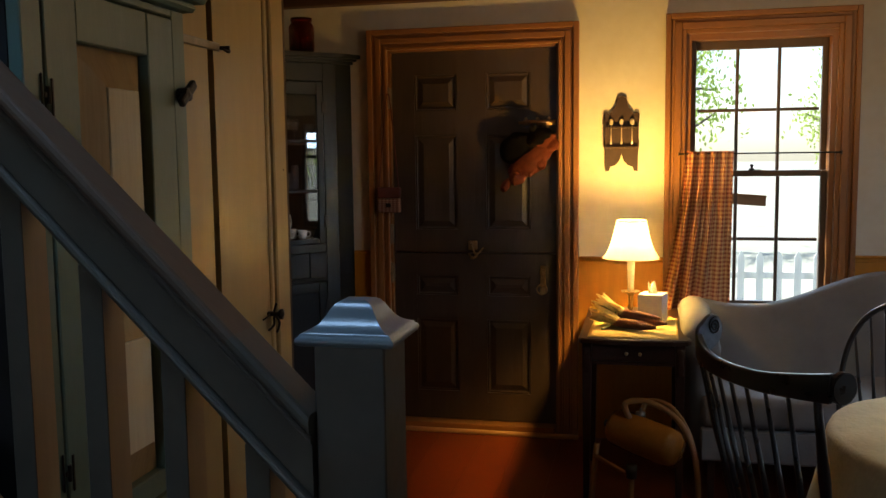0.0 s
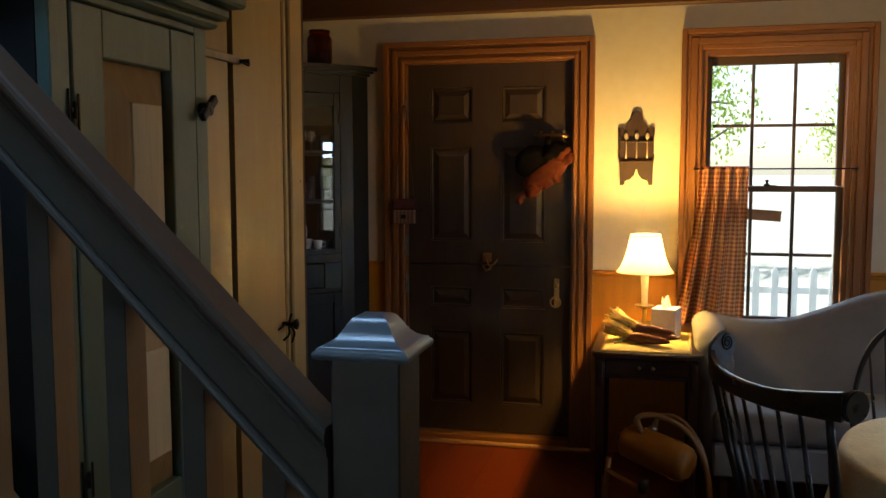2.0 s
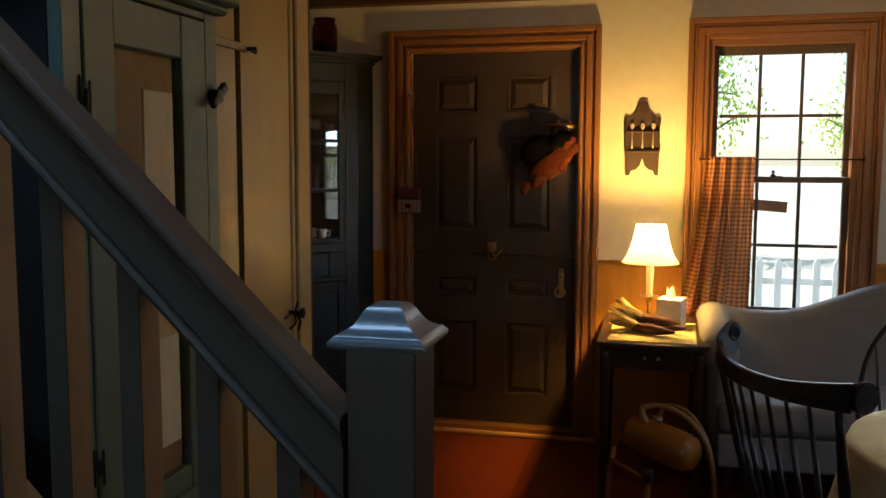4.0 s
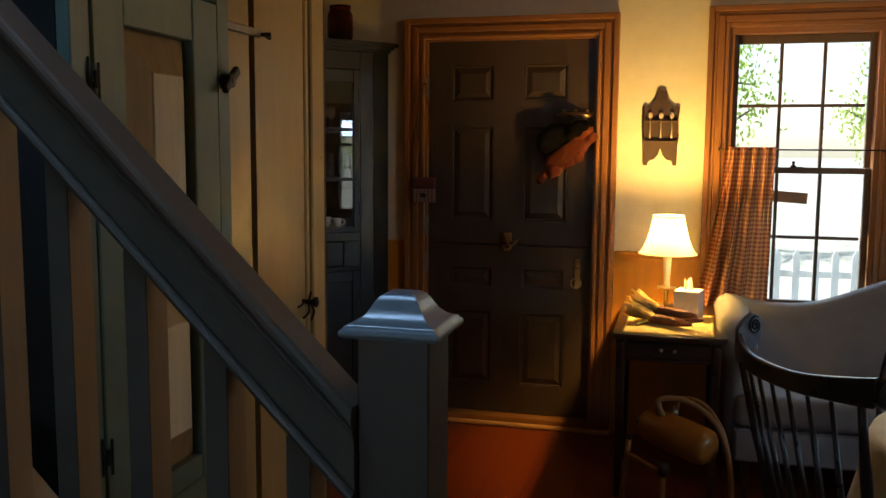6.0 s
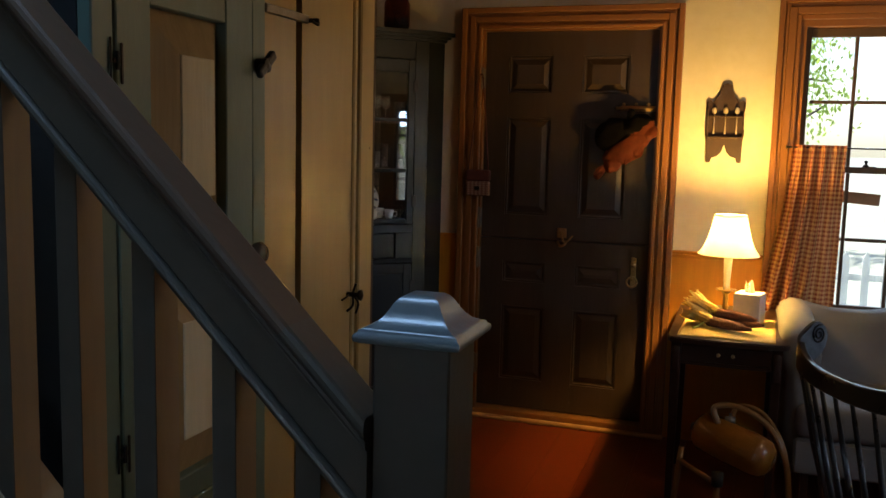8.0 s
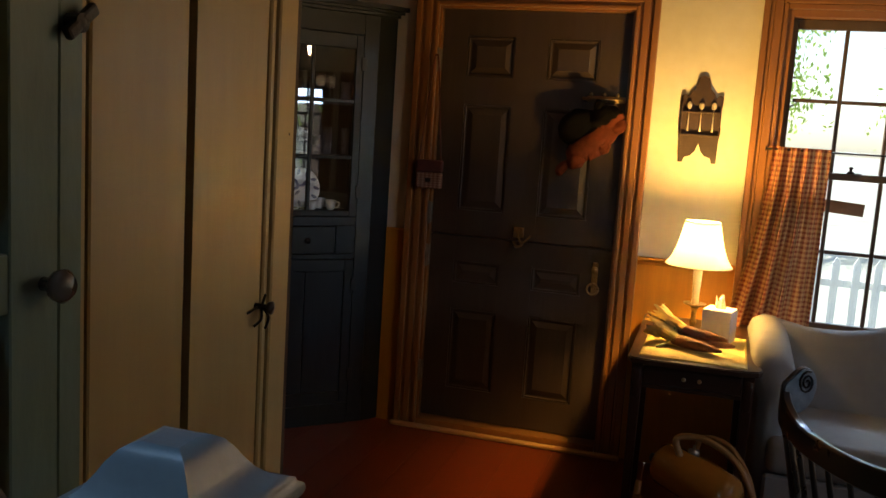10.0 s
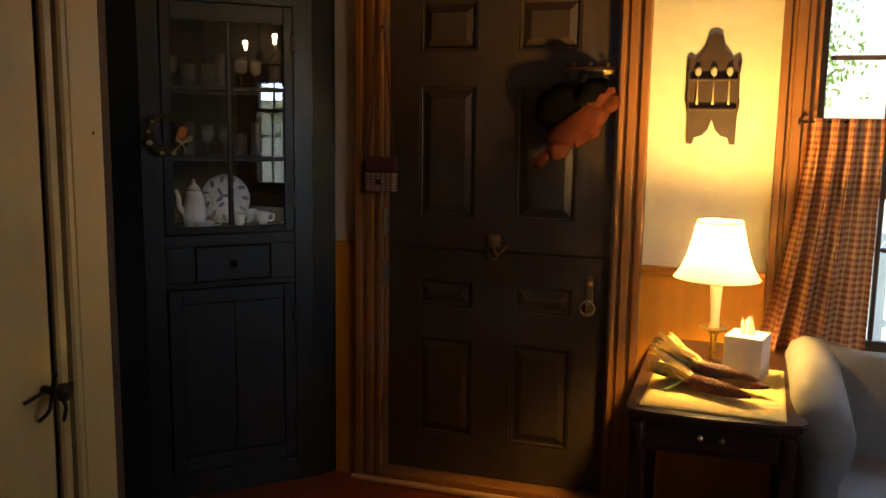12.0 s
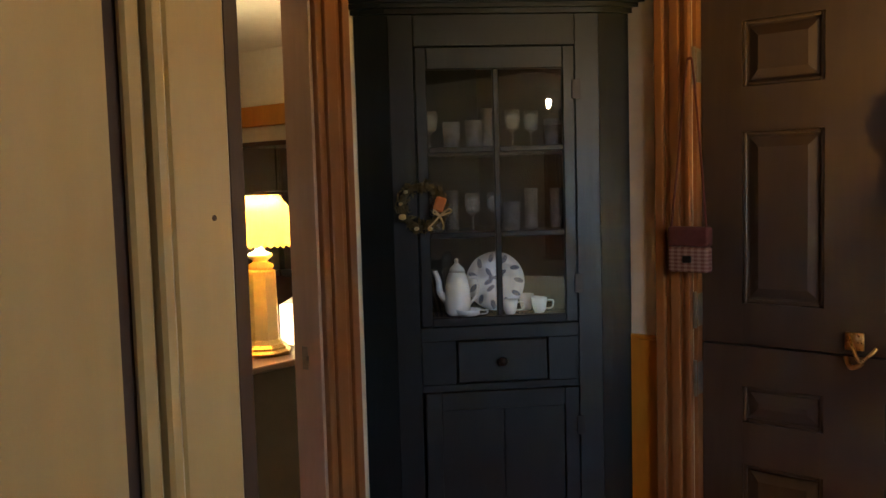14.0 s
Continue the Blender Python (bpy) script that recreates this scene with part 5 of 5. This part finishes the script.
for sgn in (-1, 1):
    lift = 0.979 if sgn < 0 else 0.973
    outline = EAR if sgn < 0 else [(0.022 + 0.036 * math.cos(k * math.pi / 10), 0.036 * math.sin(k * math.pi / 10)) for k in range(20)]
    m = pose(sgn * 0.262, -0.220, lift, 0, 0, sgn * 6) @ Matrix(((0, 0, 1, 0), (1, 0, 0, 0), (0, 1, 0, 0), (0, 0, 0, 1)))
    bm = prism(bmesh.new(), outline, -0.009, 0.009, m)
    bmesh.ops.bevel(bm, geom=bm.edges[:], offset=0.003, segments=2, affect="EDGES")
    # Left ear takes the window-lit tone, the right one plain black.
    ear = part("ear", bm, M_LITBLACK if sgn < 0 else M_BLACK, chair, "carved ear of the crest rail" if sgn > 0 else "carved ear coloured pale blue-grey as window-lit")
    if sgn < 0:
        cy_, cz_ = 0.036, 0.038
        bm = tube(bmesh.new(), [m @ Vector((cy_ + 0.80 * q * math.cos(a), cz_ + 1.15 * q * math.sin(a), 0.0095)) for q, a in [(0.022 - 0.00075 * k, 1.2 + k * 0.55) for k in range(26)]], 0.0026, 6)
        part("scroll", bm, M_BLACK, ear, "carved spiral", True)


def seat_mesh(w, dpt):
    bm = bmesh.new()
    ring = []
    n = 32
    for k in range(n):
        a = 2 * math.pi * k / n
        x, y = w * math.copysign(abs(math.cos(a)) ** 0.75, math.cos(a)), dpt * math.copysign(abs(math.sin(a)) ** 0.8, math.sin(a))
        ring.append((x, y))
    lay = []
    for f, z in ((0.86, 0.415), (0.98, 0.425), (1.0, 0.440), (0.97, 0.453), (0.9, 0.455), (0.6, 0.440), (0.25, 0.437)):
        lay.append([bm.verts.new((x * f, y * f, z)) for x, y in ring])
    for a, b in zip(lay, lay[1:]):
        for k in range(n):
            bm.faces.new((a[k], a[(k + 1) % n], b[(k + 1) % n], b[k]))
    bm.faces.new(lay[0][::-1])
    bm.faces.new(lay[-1])
    return bm


def legs_for(ch):
    for sx_ in (-1, 1):
        for sy_ in (-1, 1):
            a, b = Vector((sx_ * 0.15, sy_ * 0.13, 0.425)), Vector((sx_ * 0.22, sy_ * 0.21, 0.0))
            pts = [a.lerp(b, f) for f in (0, 0.12, 0.2, 0.3, 0.42, 0.5, 0.55, 0.62, 0.8, 1)]
            part("leg", tube(bmesh.new(), pts, [0.011, 0.013, 0.018, 0.020, 0.014, 0.012, 0.018, 0.019, 0.014, 0.010], 12), M_BLACK, ch, "", True)
    part("stretcher", tube(bmesh.new(), [(-0.185, 0.0, 0.2), (0, 0, 0.2), (0.185, 0, 0.2)], [0.009, 0.014, 0.009], 10), M_BLACK, ch, "", True)
    for sx_ in (-1, 1):
        part("stretcher", tube(bmesh.new(), [(sx_ * 0.187, -0.172, 0.2), (sx_ * 0.187, 0, 0.2), (sx_ * 0.187, 0.172, 0.2)], [0.009, 0.014, 0.009], 10), M_BLACK, ch, "", True)


part("seat", seat_mesh(0.24, 0.215), M_BLACK, chair, "", True)
legs_for(chair)
for i, u in enumerate((-0.66, -0.44, -0.22, 0.0, 0.22, 0.44, 0.66)):
    a = Vector((0.258 * u, -0.30 + 0.075 * u * u, 0.943 + 0.010 * u * u))
    b = Vector((0.19 * u * 1.1, -0.175 + 0.05 * u * u, 0.445))
    part("spindle", tube(bmesh.new(), [b, b.lerp(a, 0.35), a], [0.0065, 0.0085, 0.005], 8), M_BLACK, chair, "", True)
for u in (-0.9, 0.9):
    a = Vector((0.258 * u, -0.30 + 0.075 * u * u, 0.955))
    b = Vector((0.20 * u, -0.13, 0.445))
    part("back_post", tube(bmesh.new(), [b.lerp(a, f) for f in (0, 0.15, 0.3, 0.45, 0.6, 0.8, 1)], [0.009, 0.013, 0.016, 0.011, 0.014, 0.011, 0.009], 10), M_BLACK, chair, "", True)

ch2 = thing("windsor_side_chair", (2.22, -1.42, 0), "black painted hoop-back windsor side chair", "chair", "chairs round the table", rz=172)
part("seat", seat_mesh(0.215, 0.20), M_BLACK, ch2, "", True)
legs_for(ch2)
hoop = []
for i in range(33):
    a = math.pi * i / 32
    hoop.append(Vector((-0.205 * math.cos(a) * (1 if i not in (0, 32) else 0.95), -0.17 - 0.115 * math.sin(a) ** 0.7, 0.45 + 0.475 * math.sin(a) ** 0.62)))
part("hoop", tube(bmesh.new(), hoop, 0.0105, 10), M_BLACK, ch2, "", True)
for u in (-0.75, -0.5, -0.25, 0, 0.25, 0.5, 0.75):
    ai = math.acos(-u)
    a = Vector((0.205 * u, -0.17 - 0.115 * math.sin(ai) ** 0.7, 0.445 + 0.475 * math.sin(ai) ** 0.62))
    part("spindle", tube(bmesh.new(), [Vector((0.16 * u, -0.165, 0.445)), a], [0.007, 0.0055], 8), M_BLACK, ch2, "", True)

# ---- round table ----
rt = thing("round_table", (2.335, -2.21, 0), "round pedestal table under a cream cloth", "table")
part("tabletop", lathe([(0, 0.715), (0.50, 0.715), (0.505, 0.73), (0.50, 0.742), (0, 0.742)], 48), M_TABLE, rt)
part("pedestal", lathe([(0, 0.06), (0.07, 0.08), (0.05, 0.2), (0.035, 0.35), (0.06, 0.45), (0.04, 0.6), (0.08, 0.714), (0, 0.7145)], 24), M_TABLE, rt, "", True)
for k in range(4):
    a = k * math.pi / 2 + 0.5
    part("foot", tube(bmesh.new(), smooth_path([(0.03 * math.cos(a), 0.03 * math.sin(a), 0.16), (0.17 * math.cos(a), 0.17 * math.sin(a), 0.13), (0.33 * math.cos(a), 0.33 * math.sin(a), 0.022)]), 0.022, 8), M_TABLE, rt, "", True)
bm = bmesh.new()
prev = None
NR = 120
rows_ = [(0.0, 0.0), (0.15, 0), (0.3, 0), (0.42, 0), (0.50, 0.001), (0.512, 0.006), (0.518, 0.02), (0.522, 0.07), (0.530, 0.14), (0.54, 0.20), (0.548, 0.26)]
centre = bm.verts.new((0, 0, 0.7455))
for j, (r, drop) in enumerate(rows_[1:]):
    ring = []
    for k in range(NR):
        a = 2 * math.pi * k / NR
        fold = math.sin(a * 11 + 1.3 * math.sin(a * 3)) * 0.05 * min(1, drop / 0.3)
        rr_ = r * (1 + fold)
        z = 0.7455 - drop + 0.0045 * noise.noise(Vector((r * math.cos(a) * 8, r * math.sin(a) * 14, 0))) * (1 if drop < 0.02 else 0) + 0.004
        ring.append(bm.verts.new((rr_ * math.cos(a), rr_ * math.sin(a), z)))
    if prev is None:
        for k in range(NR):
            bm.faces.new((centre, ring[k], ring[(k + 1) % NR]))
    else:
        for k in range(NR):
            bm.faces.new((prev[k], ring[k], ring[(k + 1) % NR], prev[(k + 1) % NR]))
    prev = ring
centre.co.z = 0.7485
bmesh.ops.recalc_face_normals(bm, faces=bm.faces)
tc_ = part("tablecloth", bm, M_CLOTH, None, "", True)
tagged(tc_, "wrinkled cream tablecloth hanging over the round table", "tablecloth")
tc_.location = (2.335, -2.21, 0)
sol = tc_.modifiers.new("thickness", "SOLIDIFY")
sol.thickness, sol.offset = 0.0015, 1

# ---- chandelier over the table ----
ch = thing("chandelier", (2.43, -1.88, TOP), "small iron hanging chandelier with two lit candle bulbs", "chandelier")
part("canopy", lathe([(0, 0), (0.05, 0), (0.04, -0.02), (0, -0.025)][::-1], 20), M_IRON, ch, "", True)
part("rod", tube(bmesh.new(), [(0, 0, -0.02), (0, 0, -0.52)], 0.005), M_IRON, ch)
part("hub", lathe([(0, -0.56), (0.02, -0.55), (0.03, -0.52), (0.02, -0.48), (0, -0.47)], 16), M_IRON, ch, "", True)
for cx, cy in ((0.24, -0.26), (-0.24, 0.26)):
    arm = part("arm", tube(bmesh.new(), smooth_path([(0, 0, -0.52), (cx * 0.5, cy * 0.5, -0.56), (cx, cy, -0.52)]), 0.005), M_IRON, ch, "", True)
    part("candle", lathe([(0, -0.52), (0.012, -0.515), (0.008, -0.51), (0.008, -0.46), (0, -0.46)], 14, pose(cx, cy, 0)), M_CANDLE, arm)
    p = part("bulb", lathe([(0, -0.459), (0.010, -0.452), (0.013, -0.435), (0.007, -0.41), (0, -0.40)], 14, pose(cx, cy, 0)), glow_mat("candle_glow", (1, 0.62, 0.28), 60), arm, "glowing candle bulb", True)
    p.visible_shadow = False

# ---- the room beyond the doorway ----
tagged(part("ceiling_far_room", boxes(((-4.8, -3.3, TOP), (-0.951, 1.7, TOP + 0.1)), bevel=0), M_PLASTER), "cream plaster ceiling of the next room", kind="structure")
ROOM = boxes(((-4.6, -3.3, 0), (-0.96, -3.2, TOP)), ((-4.6, 1.5, 0), (-0.95, 1.7, TOP)), ((-0.95, 0.2, 0), (-0.80, 1.7, TOP)), bevel=0)
tagged(part("wall_far_room", ROOM, M_PLASTER), "cream plaster wall of the next room", kind="structure")
tagged(part("far_room_beam", boxes(((-4.6, -0.9, 2.22), (-0.96, -0.7, TOP)), ((-4.6, 1.44, 1.89), (-0.96, 1.5, 2.03)), bevel=0.005), M_WAINSCOT), "brown painted beam and picture rail", kind="structure")
st = thing("lamp_stand", (-1.80, -0.27, 0.025), "dark wooden chest with a square top under a lit lamp", "side table")
part("tabletop", boxes(((-0.28, -0.24, 0.74), (0.24, 0.24, 0.765)), bevel=0.004), M_TABLE, st)
# Chest body near-black: the gloom below the lamp is put into its colour.
part("chest", boxes(((-0.26, -0.22, -0.025), (0.22, 0.22, 0.739)), bevel=0.003), M_NEARBLACK, st, "wooden chest body coloured near-black as unlit")
yl = thing("yellow_table_lamp", (-1.77, -0.22, 0.791), "lit table lamp with a scalloped yellow shade", "lamp")
M_CREAMY = mat("cream_turned_wood", (0.62, 0.52, 0.30), 0.35, dark=0.8)
part("plinth", lathe([(0, 0), (0.115, 0), (0.115, 0.012), (0.10, 0.022), (0.10, 0.03), (0.085, 0.042), (0, 0.042)], 8, pose(0, 0, 0, 0, 0, 22.5)), M_BRASS, yl, "octagonal gilt plinth")
part("column", lathe([(0.082, 0.043), (0.068, 0.06), (0.063, 0.34), (0.055, 0.345), (0, 0.346)], 8, pose(0, 0, 0, 0, 0, 22.5)), M_CREAMY, yl, "cream octagonal column")
part("neck", lathe([(0, 0.346), (0.05, 0.35), (0.055, 0.365), (0.03, 0.378), (0.03, 0.385), (0.052, 0.40), (0.05, 0.412), (0.02, 0.425), (0.012, 0.45), (0, 0.452)], 24), M_CREAMY, yl, "", True)
bm = bmesh.new()
prev = None
for j, (r, z) in enumerate(((0.200, 0.456), (0.190, 0.50), (0.135, 0.59), (0.085, 0.650))):
    ring = []
    for k in range(96):
        a = 2 * math.pi * k / 96
        ring.append(bm.verts.new((r * math.cos(a), r * math.sin(a), z - (0.012 * abs(math.sin(a * 24)) if j == 0 else 0))))
    if prev:
        for k in range(96):
            bm.faces.new((prev[k], prev[(k + 1) % 96], ring[(k + 1) % 96], ring[k]))
    prev = ring
bmesh.ops.solidify(bm, geom=bm.faces[:], thickness=0.0015)
part("shade", bm, M_SHADE_Y, yl, "scalloped yellow shade", True)
p = part("bulb", lathe([(0, 0.453), (0.012, 0.455), (0.026, 0.51), (0.02, 0.535), (0, 0.54)], 16), glow_mat("bulb_glow_2", (1, 0.7, 0.35), 25), yl, "glowing warm bulb", True)
p.visible_shadow = False
cb = thing("dark_cabinet", (-3.27, 1.30, 0), "tall black-brown cabinet with glass doors against the far wall", "cabinet")
part("body", boxes(((-0.38, -0.16, 0.0), (0.38, 0.19, 0.9)), ((-0.38, -0.16, 0.9), (-0.34, 0.19, 1.73)), ((0.34, -0.16, 0.9), (0.38, 0.19, 1.73)), ((-0.34, 0.17, 0.9), (0.34, 0.19, 1.73)), ((-0.40, -0.18, 1.731), (0.40, 0.19, 1.76)), bevel=0.003), M_TABLE, cb)
for z in (1.15, 1.42):
    part("shelf", boxes(((-0.339, -0.12, z), (0.339, 0.169, z + 0.02)), bevel=0.001), M_TABLE, cb)
for x in (-0.17, 0.17):
    part("glass_pane", boxes(((x - 0.166, -0.158, 0.905), (x + 0.166, -0.154, 1.725)), bevel=0), M_GLASS, cb)
wt = thing("draped_table", (-2.168, 0.379, 0.0), "small table under a white cloth with hanging corner", "table", rz=37)
part("tabletop", boxes(((-0.085, -0.20, 0.896), (0.30, 0.24, 0.916)), bevel=0.004), M_TABLE, wt)
for x in (-0.06, 0.27):
    for y in (-0.17, 0.2):
        part("leg", boxes(((x - 0.015, y - 0.015, 0), (x + 0.015, y + 0.015, 0.895)), bevel=0.002), M_TABLE, wt)
bm = bmesh.new()
box(bm, (-0.09, -0.205, 0.881), (0.305, 0.245, 0.884), 0.001)
prev = None
for i in range(40):
    u = i / 39
    x = -0.09 + 0.40 * u
    y = -0.207 - 0.008 - 0.012 * math.sin(u * 22)
    low = 0.27 + 0.04 * math.sin(u * 5)
    c3 = [bm.verts.new((x, -0.207, 0.884)), bm.verts.new((x, y * 1.0, 0.65)), bm.verts.new((x - 0.015, y - 0.012, low))]
    if prev:
        for k in range(2):
            bm.faces.new((prev[k], prev[k + 1], c3[k + 1], c3[k]))
    prev = c3
cl2 = part("white_cloth", bm, M_TISSUE, None, "", True)
tagged(cl2, "white cloth draped over a small table", "cloth")
cl2.matrix_world = pose(-2.168, 0.379, 0.036, 0, 0, 37)
bk = thing("wicker_basket", (-1.56, -0.60, 0), "tan woven basket with a curved rim on the floor", "basket")
part("body", lathe([(0, 0.005), (0.08, 0.0), (0.10, 0.16), (0.12, 0.36), (0.11, 0.36), (0.09, 0.16), (0.07, 0.015), (0, 0.015)], 24), M_PINE, bk, "", True)
part("handle", tube(bmesh.new(), smooth_path([(-0.115, 0, 0.35), (-0.09, 0, 0.44), (0, 0, 0.48), (0.09, 0, 0.44), (0.115, 0, 0.35)]), 0.010), M_PINE, bk, "", True)

# ---- outdoors ----
gr = bmesh.new()
bmesh.ops.create_grid(gr, x_segments=2, y_segments=2, size=300)
g = part("ground", gr, M_GRASS)
g.location = (0, 0, -0.55)
tagged(g, "yard ground coloured pale for bright daylight", kind="structure")
tagged(part("foundation", boxes(((-4.3, -6.6, -0.6), (4.3, 0.25, -0.13)), bevel=0), M_PLASTER), "pale house foundation", kind="structure")
fence = thing("garden_fence", (0, 5.2, -0.55), "pale painted picket garden fence", "fence")
base_p = None
for i in range(34):
    x = -2.0 + i * 0.19
    if base_p is None:
        bm = prism(bmesh.new(), [(-0.035, 0), (0.035, 0), (0.035, 0.95), (0.0, 1.02), (-0.035, 0.95)], -0.01, 0.01, pose(0, 0, 0, 90))
        base_p = part("picket", bm, M_FENCE, fence)
        base_p.location = (x, 0, 0)
    else:
        q = base_p.copy()
        scene.collection.objects.link(q)
        q.location = (x, 0, 0)
part("rail", boxes(((-2.1, 0.012, 0.25), (4.4, 0.05, 0.32)), ((-2.1, 0.012, 0.72), (4.4, 0.05, 0.79)), bevel=0.003), M_FENCE, fence)


def tree(at, h, seed, spread):
    rnd = random.Random(seed)
    t = thing("tree", at, "leafy garden tree with a bare grey trunk", "tree", "trees outside the window")
    bm = bmesh.new()
    tube(bm, smooth_path([(0, 0, 0), (0.1, 0, h * 0.3), (-0.05, 0.1, h * 0.65), (0.05, 0, h)], 4), [0.17 - 0.0115 * i for i in range(13)], 10)
    tips = []
    for k in range(16):
        z = h * rnd.uniform(0.28, 0.95)
        a = rnd.uniform(0, 6.28)
        r = spread * rnd.uniform(0.5, 1) * (1.1 - 0.6 * z / h)
        p = [Vector((0.03, 0, z)), Vector((0.5 * r * math.cos(a), 0.5 * r * math.sin(a), z + 0.25)), Vector((r * math.cos(a), r * math.sin(a), z + rnd.uniform(0.2, 0.7)))]
        tube(bm, smooth_path(p, 3), [0.05 - 0.006 * i for i in range(7)], 6)
        tips += smooth_path(p, 3)[2:]
    part("trunk", bm, M_BARK, t, "", True)
    vs, fs = [], []
    for p in tips:
        for _ in range(45):
            c = p + Vector((rnd.gauss(0, 0.32), rnd.gauss(0, 0.32), rnd.gauss(0, 0.25)))
            mm = Matrix.Translation(c) @ Euler((rnd.uniform(0, 6), rnd.uniform(0, 6), rnd.uniform(0, 6))).to_matrix().to_4x4()
            s = rnd.uniform(0.04, 0.08)
            b0 = len(vs)
            vs += [tuple(mm @ Vector(q)) for q in ((-s, 0, 0), (0, -s * 0.5, 0.01), (s, 0, 0), (0, s * 0.5, 0.01))]
            fs.append((b0, b0 + 1, b0 + 2, b0 + 3))
    me = bpy.data.meshes.new("crown")
    me.from_pydata(vs, [], fs)
    me.materials.append(M_SPRUCE)
    ob = new("crown", me)
    ob.parent = t
    ob["kind"] = "stuff"


tree((8.6, 21.0, -0.55), 6.0, 1, 2.4)
tree((2.0, 15.0, -0.55), 6.5, 7, 2.4)
tree((6.2, 18.0, -0.55), 7.5, 8, 2.8)
tree((7.5, -1.5, -0.55), 6.0, 3, 2.2)
tree((8.5, -4.5, -0.55), 6.5, 5, 2.4)

# ---- floor boards ----
fl = tagged(new("floor"), "wide red-brown painted floorboards", "floor", kind="structure")
part("subfloor", boxes(((-4.7, -6.4, -0.12), (4.1, 0.0, -0.02)), ((-4.7, 0.0, -0.12), (-0.9, 1.6, -0.02)), bevel=0), M_GROOVE, fl)
rnd = random.Random(11)
x = -4.6
while x < 4.0:
    w = rnd.choice((0.17, 0.19, 0.21, 0.235))
    x1 = min(x + w, 4.0)
    cut = rnd.uniform(-5.2, -1.8)
    for a, b in ((-6.3, cut - 0.001), (cut + 0.001, 1.499 if x1 < -0.95 else -0.001)):
        part("floorboard", box(bmesh.new(), (x + 0.0005, a, -0.0195), (x1 - 0.0005, b, 0.0), 0.001), M_FLOOR, fl)
    x = x1
